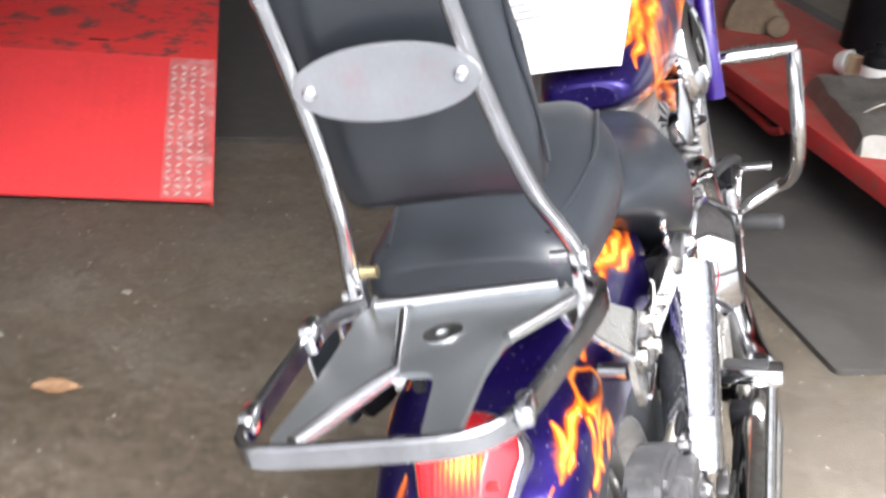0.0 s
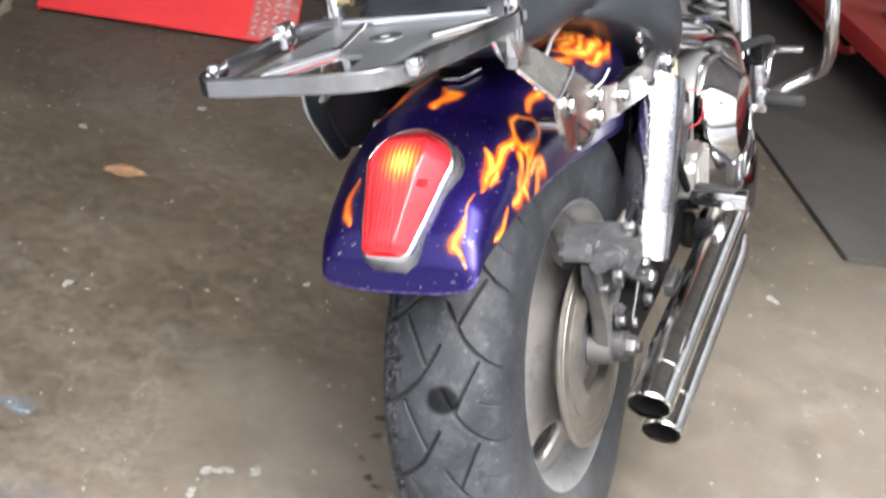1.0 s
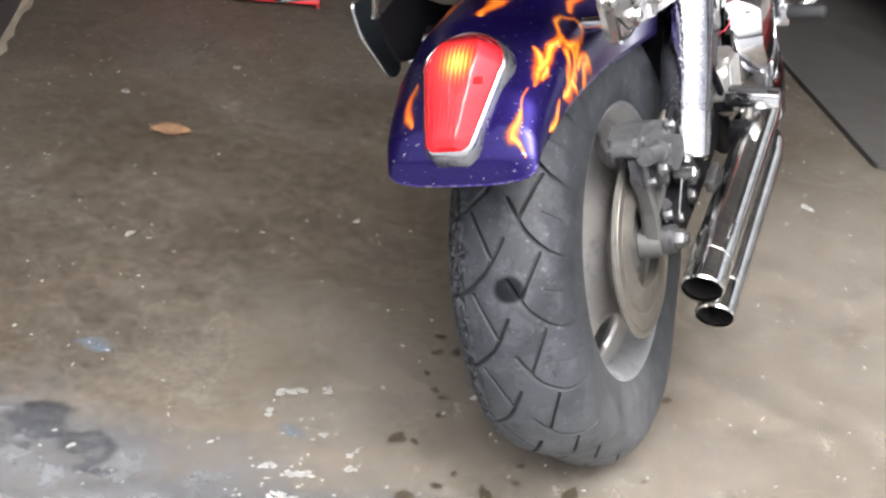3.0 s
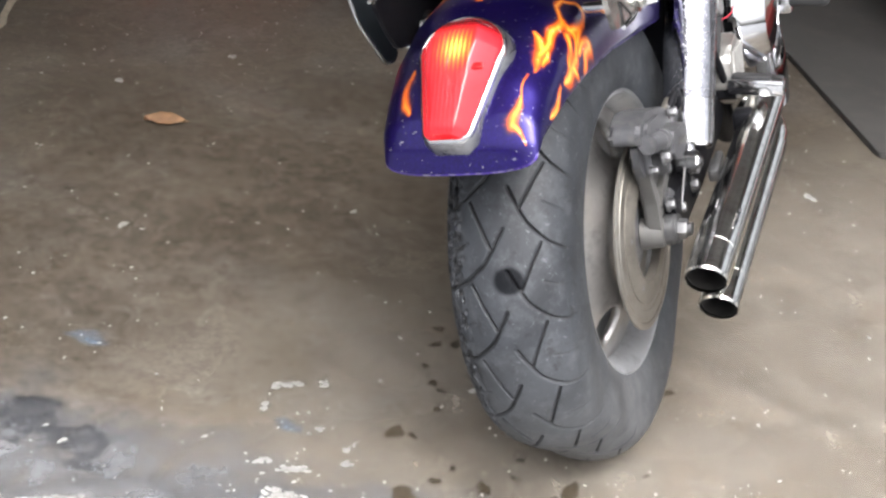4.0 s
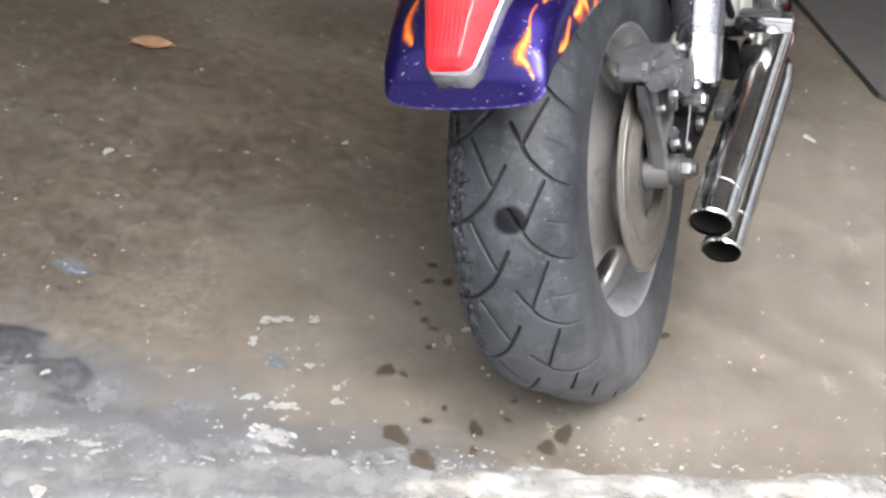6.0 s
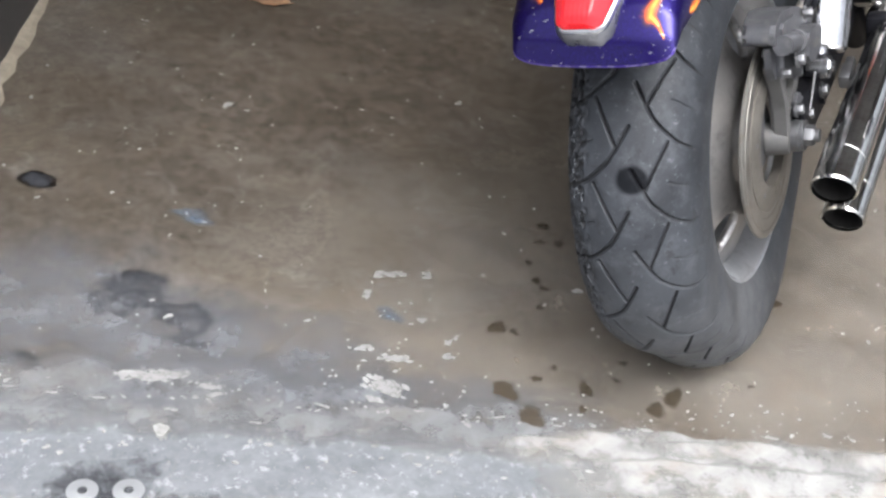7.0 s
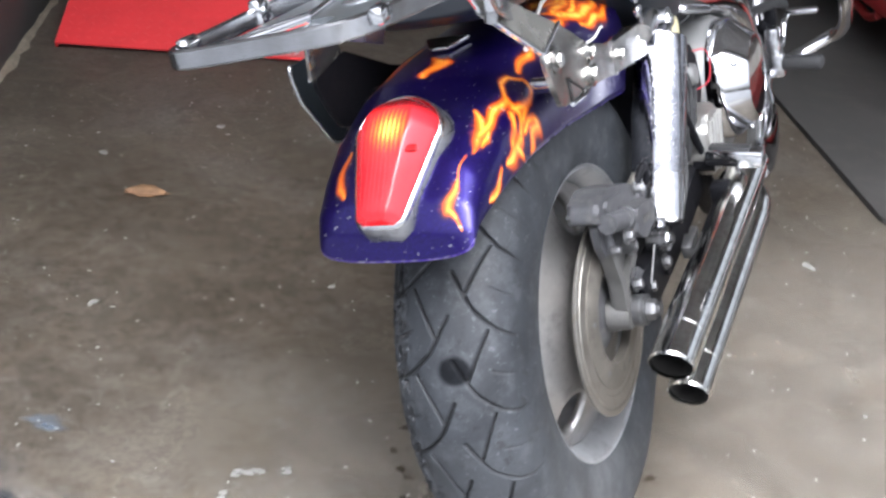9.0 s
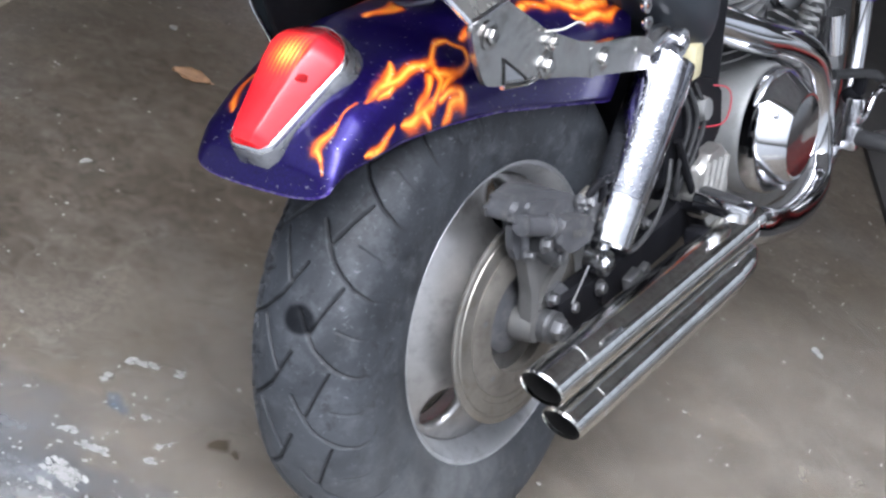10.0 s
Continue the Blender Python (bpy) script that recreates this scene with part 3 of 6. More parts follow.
# ---------------------------------------------------------------- the motorcycle
LEAN, CROWN = 18.16, 0.085
BIKE = Matrix.Translation((0, 0, CROWN)) @ pose(0, 0, 0, 0, -LEAN, 0) @ Matrix.Translation((0, 0, -CROWN))
bike = empty("motorcycle", BIKE, "chrome cruiser motorcycle with purple flame paint leaning on its stand", "motorcycle")
AXLE, MID = 0.327, -0.003
HUB = Matrix.Translation((0, 0, AXLE)) @ pose(0, 0, 0, 0, 90, 0)       # z to the right, x down


def grid_mesh(name, co, closed_u=False, attrs=()):
    """A mesh from an array of points (rows, columns, 3), with float attributes of the same shape."""
    nu, nv = co.shape[:2]
    me = bpy.data.meshes.new(name)
    i = np.arange(nu * nv).reshape(nu, nv)
    a = i if closed_u else i[:-1]
    b = np.roll(i, -1, 0) if closed_u else i[1:]
    quads = np.stack([a[:, :-1], b[:, :-1], b[:, 1:], a[:, 1:]], -1).reshape(-1, 4)
    me.from_pydata(co.reshape(-1, 3).tolist(), [], quads.tolist())
    for key, val in attrs:
        me.attributes.new(key, "FLOAT", "POINT").data.foreach_set("value", val.astype(np.float32).ravel())
    me.update()
    return me


def near_line(px, py, pts):
    """How far each place of two arrays lies from a polyline."""
    best = np.full(px.shape, 9.0)
    for (ax, ay), (bx, by) in zip(pts, pts[1:]):
        dx, dy = bx - ax, by - ay
        t = np.clip(((px - ax) * dx + (py - ay) * dy) / (dx * dx + dy * dy), 0, 1)
        best = np.minimum(best, np.hypot(px - ax - t * dx, py - ay - t * dy))
    return best


def tyre_mesh(R=0.327, half=0.0765, bead=0.197):
    """A worn cruiser tyre with its curved grooves cut into the tread."""
    nu, tread = 1500, 132
    lat = np.linspace(-1, 1, tread)
    # crown arc, then the side walls down to the bead
    xs = half * np.sin(lat * 1.26)
    rs = 0.265 + (R - 0.265) * np.cos(lat * 1.26)
    side_x = np.array([0.0765, 0.0765, 0.0755, 0.0735, 0.0705, 0.067])
    side_r = np.array([0.266, 0.248, 0.229, 0.213, 0.202, bead - 0.004])
    x = np.concatenate([-side_x[::-1], xs, side_x])
    r = np.concatenate([side_r[::-1], rs, side_r])
    ang = np.linspace(0, 2 * math.pi, nu, endpoint=False)
    reps = 21
    P = 2 * math.pi * R / reps
    arc = lat * 0.0875 - 0.0148
    A, C = np.meshgrid(arc, ang * R, indexing="xy")
    depth = np.zeros(A.shape)
    for side, shift in ((1, 0.0), (-1, 0.5)):
        for rep in (0, 1):
            c = (C + 0.0715 + shift * P) % P - rep * P
            a = A * side
            main = near_line(a, c, [(0.002, -0.025), (0.0125, -0.004), (0.0165, 0.004), (0.0235, 0.016), (0.036, 0.028), (0.050, 0.039), (0.068, 0.046), (0.084, 0.050)])
            arm = near_line(a, c, [(0.0145, 0.0), (0.027, -0.029), (0.040, -0.057)])
            sipe = near_line(a, c, [(0.042, -0.0095), (0.060, -0.004), (0.084, 0.0)])
            for d, w, k in ((main, 0.0016, 0.0045), (arm, 0.0015, 0.0045), (sipe, 0.0011, 0.002)):
                depth = np.maximum(depth, k * np.clip(1.5 - d / w, 0, 1))
    R2 = np.tile(r, (nu, 1))
    rng = np.random.default_rng(5)
    raw = rng.normal(size=(nu, tread))
    for ax, times in ((0, 5), (1, 2)):
        for _ in range(times):
            raw = (np.roll(raw, 1, ax) + raw + np.roll(raw, -1, ax)) / 3
    raw /= raw.std()
    torn = np.clip((-A - 0.047) / 0.012, 0, 1) * np.clip((0.103 + A) / 0.006, 0, 1)
    R2[:, 6:6 + tread] -= depth + torn * np.clip(raw * 0.0026, -0.0020, 0.0050)
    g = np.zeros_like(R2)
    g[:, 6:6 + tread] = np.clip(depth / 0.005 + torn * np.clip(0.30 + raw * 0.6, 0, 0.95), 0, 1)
    spot = np.zeros_like(R2)
    d = np.hypot(A - 0.003, C - math.radians(SPOT) * R)
    spot[:, 6:6 + tread] = np.clip((0.019 - d) / 0.005, 0, 1)
    X = np.tile(x, (nu, 1))
    a = ang[:, None]
    # the soft tyre sits down on its contact patch, flattened before and behind it
    sag = sum(np.exp(-((np.degrees(a) - c) / 17) ** 2) for c in (50, 130))
    R2 = R2 - 0.024 * sag * np.clip((R2 - 0.2) / 0.1, 0, 1)
    co = np.stack([X + MID, -R2 * np.cos(a), AXLE + R2 * np.sin(a) * -1], -1)
    # a lighter band low on the tyre, by angle
    low_pale = np.tile(0.8 * np.exp(-((np.degrees(a) - 62) / 40) ** 2), (1, R2.shape[1]))
    return grid_mesh("tyre", co, True, (("groove", g), ("spot", spot), ("paleness", low_pale)))


SPOT = 360 - 15.0
wheel = empty("rear_wheel", Matrix(), "", "")
wheel.parent = bike
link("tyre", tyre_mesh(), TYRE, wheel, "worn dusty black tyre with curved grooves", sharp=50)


def rim():
    bm = bmesh.new()
    prof = [(0.196, 0.0605), (0.1972, 0.0622), (0.196, 0.0642), (0.1930, 0.0642), (0.1915, 0.0630), (0.1908, 0.0600), (0.1892, 0.0598), (0.1882, 0.0616), (0.1835, 0.056), (0.174, 0.036), (0.172, 0.022),
            (0.170, 0.0), (0.172, -0.03), (0.181, -0.05), (0.190, -0.0655), (0.196, -0.0655), (0.196, -0.06), (0.182, -0.035), (0.180, 0.0), (0.182, 0.035)]
    turned(bm, prof, 128, HUB, True)
    return part("rim", bm, surface("machined_rim", (0.66, 0.67, 0.69), 0.36, 0.8, 0.12, 12, 140, 0.06, ((0.22, 0.22, 0.22), 0.5)), wheel, "machined aluminium rim with bright lip")


rim()


def wheel_disc():
    """The dished wheel centre with its round openings."""
    holes = [(0.1365, radians(HOLE + 110 * k), 0.029) for k in range(3)]
    nr, na = 34, 300
    rr = np.linspace(0.05, 0.173, nr)
    aa = np.linspace(0, 2 * math.pi, na, endpoint=False)
    bm = bmesh.new()
    centres = [(r * math.cos(a), r * math.sin(a), h) for r, a, h in holes]
    vs = []
    for a in aa:
        row = []
        for r in rr:
            x, y = r * math.cos(a), r * math.sin(a)
            for cx, cy, h in centres:
                d = math.hypot(x - cx, y - cy)
                if abs(d - h) < 0.0028 and d > 1e-6:
                    x, y = cx + (x - cx) * h / d, cy + (y - cy) * h / d
            depth = min(0.064, 0.030 + 0.032 * (0.173 - r) / 0.073)
            row.append(bm.verts.new(HUB @ Vector((x, y, depth))))
        vs.append(row)
    for k in range(na):
        for j in range(nr - 1):
            q = (vs[k][j], vs[(k + 1) % na][j], vs[(k + 1) % na][j + 1], vs[k][j + 1])
            c = HUB.inverted() @ (sum((v.co for v in q), Vector()) / 4)
            if all(math.hypot(c.x - cx, c.y - cy) > h for cx, cy, h in centres):
                bm.faces.new(q)
    for v in [v for v in bm.verts if not v.link_faces]:
        bm.verts.remove(v)
    ob = part("wheel_centre", bm, ALU_WHEEL, wheel, "dished aluminium wheel centre with round openings")
    s = ob.modifiers.new("thickness", "SOLIDIFY")
    s.thickness, s.offset = 0.012, -1
    bm = bmesh.new()
    turned(bm, [(0, -0.06), (0.052, -0.06), (0.056, -0.04), (0.056, 0.05), (0.046, 0.075), (0.03, 0.082), (0, 0.082)], 48, HUB)
    part("hub", bm, CALIPER, wheel, "dark dusty hub")


HOLE = -45
wheel_disc()


def brake_disc():
    bm = bmesh.new()
    turned(bm, [(0.092, 0.082), (0.1315, 0.082), (0.1335, 0.0835), (0.1335, 0.0865), (0.1315, 0.088), (0.1255, 0.088), (0.1245, 0.0866), (0.1225, 0.0866), (0.1215, 0.088), (0.108, 0.088), (0.107, 0.0872), (0.092, 0.0872)], 128, HUB, True)
    disc = part("brake_disc", bm, STEEL, wheel, "brown-tinged steel brake disc")
    bm = bmesh.new()
    turned(bm, [(0.066, 0.079), (0.092, 0.079), (0.099, 0.081), (0.099, 0.0885), (0.092, 0.0900), (0.080, 0.0925), (0.066, 0.092)], 96, HUB, True)
    part("carrier", bm, surface("grimy_carrier", (0.17, 0.155, 0.135), 0.5, 0.5, 0.25, 22, 160, 0.15, ((0.07, 0.06, 0.05), 0.7)), disc, "grimy brown-grey disc carrier")
    for k in range(6):
        a = radians(60 * k + 15)
        bm = bmesh.new()
        bolt(bm, HUB @ Vector((0.081 * math.cos(a), 0.081 * math.sin(a), 0.0875)), (1, 0, 0), 0.0045, 0.003)
        part("disc_bolt", bm, BOLT, disc)


brake_disc()


def fender_point(s, a):
    """The rear fender's skin: s from the rear lip (0) to the front (1), a across (-1 to 1). Arrays."""
    ks = np.array([0, 0.05, 0.11, 0.19, 0.29, 0.42, 0.57, 0.72, 0.86, 1.0])
    yc = np.interp(s, ks, [-0.358, -0.353, -0.337, -0.303, -0.252, -0.180, -0.085, 0.025, 0.14, 0.26])
    zc = np.interp(s, ks, [0.563, 0.590, 0.619, 0.650, 0.677, 0.699, 0.714, 0.720, 0.714, 0.698])
    ye = np.interp(s, ks, [-0.347, -0.341, -0.330, -0.300, -0.252, -0.180, -0.085, 0.025, 0.115, 0.172])
    ze = np.interp(s, ks, [0.580, 0.584, 0.590, 0.596, 0.606, 0.609, 0.606, 0.592, 0.580, 0.572])
    w = np.interp(s, ks, [0.087, 0.088, 0.090, 0.094, 0.100, 0.105, 0.107, 0.105, 0.101, 0.098])
    xc = np.interp(s, ks, [0.003, 0.003, 0.001, -0.001, -0.004, -0.008, -0.009, -0.009, -0.008, -0.006])
    ph = np.abs(a) * math.pi / 2
    sx, cz = np.sin(ph) ** 0.68, 1 - np.cos(ph) ** 0.68
    return np.stack([xc + np.sign(a) * w * sx, yc + (ye - yc) * cz, zc + (ze - zc) * cz], -1)


def smooth_rows(co, n=3):
    for _ in range(n):
        co[1:-1] = (co[:-2] + 2 * co[1:-1] + co[2:]) / 4
    return co


def flame_field(S, A, strokes):
    """1 in the middle of a painted lick, 0 outside. Strokes: points (s, a, half width in metres), mirrored where asked."""
    px, py = S * 0.76, A * 0.15
    # airbrush wobble
    px, py = px + 0.004 * np.sin(py * 130 + 30 * px), py + 0.003 * np.sin(px * 95 + 1.3)
    f = np.zeros(S.shape)
    for pts in strokes:
        for (s0, a0, w0), (s1, a1, w1) in zip(pts, pts[1:]):
            ax, ay, bx, by = s0 * 0.76, a0 * 0.15, s1 * 0.76, a1 * 0.15
            dx, dy = bx - ax, by - ay
            t = np.clip(((px - ax) * dx + (py - ay) * dy) / (dx * dx + dy * dy + 1e-9), 0, 1)
            d = np.hypot(px - ax - t * dx, py - ay - t * dy)
            f = np.maximum(f, np.exp(-(d / (1.05 * (w0 + (w1 - w0) * t))) ** 1.7))
    return f


RIGHT_LICKS = [
    [(0.406, 0.56, 0.007), (0.434, 0.48, 0.006), (0.466, 0.47, 0.005), (0.484, 0.56, 0.004), (0.484, 0.68, 0.005), (0.461, 0.76, 0.006), (0.429, 0.76, 0.008), (0.401, 0.68, 0.009), (0.406, 0.56, 0.007)],
    [(0.409, 0.57, 0.009), (0.366, 0.56, 0.010), (0.318, 0.55, 0.010), (0.278, 0.55, 0.011), (0.248, 0.55, 0.009), (0.226, 0.53, 0.003)],
    [(0.328, 0.38, 0.003), (0.306, 0.45, 0.008), (0.283, 0.53, 0.009)],
    [(0.288, 0.60, 0.006), (0.273, 0.63, 0.008), (0.246, 0.61, 0.004)],
    [(0.398, 0.65, 0.009), (0.404, 0.75, 0.010), (0.391, 0.82, 0.008), (0.378, 0.89, 0.009), (0.358, 0.92, 0.011), (0.331, 0.92, 0.010), (0.293, 0.92, 0.006), (0.283, 0.93, 0.003)],
    [(0.383, 0.67, 0.006), (0.366, 0.77, 0.006), (0.353, 0.84, 0.009), (0.331, 0.87, 0.009)],
    [(0.469, 0.73, 0.006), (0.441, 0.78, 0.008), (0.409, 0.80, 0.008)],
    [(0.401, 0.86, 0.005), (0.429, 0.86, 0.006), (0.459, 0.89, 0.008), (0.454, 0.93, 0.009), (0.429, 0.94, 0.008), (0.419, 0.98, 0.007), (0.401, 0.99, 0.003)],
    [(0.353, 0.93, 0.010), (0.368, 0.99, 0.005)],
    [(0.160, 0.48, 0.002), (0.133, 0.46, 0.007), (0.105, 0.445, 0.011), (0.088, 0.45, 0.010), (0.078, 0.53, 0.007), (0.054, 0.61, 0.002)],
    [(0.216, 0.47, 0.0016), (0.183, 0.48, 0.0016), (0.158, 0.485, 0.002)],
    [(0.258, 0.93, 0.004), (0.231, 0.955, 0.007), (0.20, 0.98, 0.006), (0.172, 0.995, 0.002)],
    [(0.500, 0.50, 0.006), (0.56, 0.47, 0.009), (0.62, 0.43, 0.007), (0.70, 0.40, 0.008), (0.75, 0.42, 0.009)],
]
TOP_LICKS = [
    [(0.510, -0.03, 0.002), (0.480, -0.015, 0.006), (0.455, -0.01, 0.0055), (0.428, 0.0, 0.002)],
    [(0.425, -0.42, 0.002), (0.455, -0.385, 0.007), (0.49, -0.34, 0.009), (0.53, -0.27, 0.008), (0.575, -0.22, 0.003)],
    [(0.49, -0.34, 0.005), (0.52, -0.40, 0.007), (0.56, -0.42, 0.003)],
    [(0.222, -0.33, 0.002), (0.185, -0.35, 0.008), (0.148, -0.385, 0.010), (0.122, -0.32, 0.002)],
    [(0.30, -0.75, 0.003), (0.36, -0.68, 0.010), (0.44, -0.66, 0.010), (0.52, -0.55, 0.004)],
]
FRONT_LICKS = [
    [(0.735, 0.30, 0.003), (0.76, 0.44, 0.011), (0.80, 0.53, 0.012), (0.86, 0.55, 0.012), (0.92, 0.47, 0.010), (0.945, 0.33, 0.010)],
    [(0.74, 0.16, 0.004), (0.79, 0.19, 0.010), (0.85, 0.12, 0.011), (0.92, 0.12, 0.010), (0.95, 0.25, 0.010)],
    [(0.755, 0.38, 0.006), (0.80, 0.36, 0.010), (0.85, 0.29, 0.009), (0.89, 0.26, 0.005)],
    [(0.81, 0.47, 0.007), (0.85, 0.42, 0.008), (0.89, 0.36, 0.007)],
    [(0.78, 0.25, 0.005), (0.82, 0.26, 0.007), (0.86, 0.22, 0.005)],
    [(0.80, 0.66, 0.004), (0.86, 0.68, 0.009), (0.93, 0.62, 0.010), (0.98, 0.55, 0.004)],
]


def fender():
    S, A = np.meshgrid(np.linspace(0, 1, 380), np.linspace(-1, 1, 300), indexing="ij")
    co = smooth_rows(fender_point(S, A), 14)
    fl = flame_field(S, A, RIGHT_LICKS + TOP_LICKS + [[(u, v * 0.84, w * 1.1) for u, v, w in lick] for lick in FRONT_LICKS])
    me = grid_mesh("rear_fender", co, False, (("licks", fl),))
    ob = link("rear_fender", me, PAINT, bike, "purple rear fender with airbrushed orange flames", sharp=60)
    k = ob.modifiers.new("thickness", "SOLIDIFY")
    k.thickness, k.offset = 0.003, -1
    # rolled edge all round
    e = [Vector(p) for p in co[::6, -1]][::-1] + [Vector(p) for p in co[0, ::-6]] + [Vector(p) for p in co[::6, 0]]
    bm = bmesh.new()
    tube(bm, e, 0.0026, 8)
    part("rolled_edge", bm, surface("chipped_purple_edge", (0.05, 0.02, 0.25), 0.3, 0.3, 0.3, 30, 120, 0.1, ((0.6, 0.58, 0.6), 0.6)), ob, "chipped purple rolled edge")


fender()


def on_fender(s, a, out=0.0):
    """A place on the fender's skin, and its outward normal."""
    e = 1e-3
    p, q, r = (Vector(fender_point(np.float64(u), np.float64(v))) for u, v in ((s, a), (s + e, a), (s, a + e)))
    n = (r - p).cross(q - p).normalized()
    if n.z < 0 and n.y > 0 or n.z < -0.2:
        n = -n
    return p + n * out, n


def tail_light():
    """A red lens in a chrome bezel along the fender's middle."""
    light = empty("tail_light", Matrix(), "", "")
    light.parent = bike
    light["label"] = "lit red tail light in a chrome bezel"
    foot, top = Vector((0, -0.364, 0.603)), Vector((0, -0.259, 0.700))
    up = (top - foot).normalized()
    out = Vector((0, -up.z, up.y))
    length = (top - foot).length

    def half(t):
        """Half the lens's width: narrow and flat at its foot, a round shoulder at its head."""
        if t < 0.70:
            return 0.0235 + 0.0215 * t / 0.70 - 0.006 * max(0, 1 - t / 0.05) ** 2
        return 0.045 * max(0.0, 1 - ((t - 0.70) / 0.30) ** 2.4) ** 0.6 + 0.0008

    # the lens: a ribbed front between two slanting sides, domed at its head
    ts = [0.0] + list(np.linspace(0, 0.7, 22)) + [0.7 + 0.3 * math.sin(a) for a in np.linspace(0.06, math.pi / 2, 16)]
    xs = np.linspace(-1, 1, 61)
    co, front, crown = np.zeros((len(ts), len(xs), 3)), np.zeros((len(ts), len(xs))), np.zeros((len(ts), len(xs)))
    for k, t in enumerate(ts):
        rise = 0.0 if k == 0 else (0.019 + 0.012 * min(1, t / 0.6)) * (1 - 0.78 * max(0, (t - 0.72) / 0.28) ** 2.0) * min(1.0, 0.75 + t * 5)
        for n, x in enumerate(xs):
            e = abs(x)
            g = 1 - 0.05 * (e / 0.55) ** 2 if e < 0.55 else 0.95 - 0.78 * ((e - 0.55) / 0.43) ** 1.15 if e < 0.98 else 0.0
            p = foot + up * (length * t) + out * (rise * g) + Vector((x * half(t) + 0.003 * t, 0, 0))
            co[k, n] = p
            front[k, n] = min(1, max(0, (0.60 - e) / 0.08))
            crown[k, n] = min(1, max(0, (t - 0.80) / 0.08))
    link("lens", grid_mesh("lens", co, False, (("front", front), ("crown", crown))), LENS, light, "red ribbed plastic lens with slanting smooth sides", sharp=35)

    def wall(profile):
        """A band round the lens's outline; profile: (how far out, how high)."""
        line = [(t, -1) for t in ts[1:]] + [(t, 1) for t in ts[:0:-1]]
        rows = []
        for grow, high in profile:
            row = []
            for n, (t, s) in enumerate(line):
                t0, s0 = line[n - 1]
                t1, s1 = line[(n + 1) % len(line)]
                tan = Vector(((s1 * half(t1) - s0 * half(t0)), (t1 - t0) * length)).normalized()
                nx, nt = -tan.y, tan.x
                row.append(foot + up * (length * t + nt * grow) + out * high + Vector((s * half(t) + nx * grow + 0.003 * t, 0, 0)))
            rows.append(row)
        return rows

    bm = bmesh.new()
    skin(bm, wall(((0.0, -0.002), (0.0006, 0.0045), (0.0022, 0.0055), (0.0040, 0.0045), (0.0046, 0.001), (0.0046, -0.004))), False)
    part("bezel", bm, CHROME, light, "bright chrome rim round the lens", sharp=60)
    bm = bmesh.new()
    skin(bm, wall(((0.0044, 0.0), (0.0062, -0.004), (0.0074, -0.012), (0.0088, -0.022), (0.0088, -0.048))), False)
    part("base", bm, surface("dirty_bezel_grey", (0.30, 0.30, 0.31), 0.32, 0.85, 0.2, 25, 160, 0.1, ((0.07, 0.07, 0.07), 0.7)), light, "dirty grey cast base of the tail light", sharp=60)
    bm = bmesh.new()
    block(bm, look((0.0310, -0.3240, 0.6690), (0.0190, -0.2565, 0.5970)), (0.012, 0.007, 0.004), 0.0006)
    part("reflector_mark", bm, surface("dark_red_mark", (0.36, 0.006, 0.01), 0.4, 0, 0.1, 20, 80, 0), light, "dark red moulded mark")


tail_light()


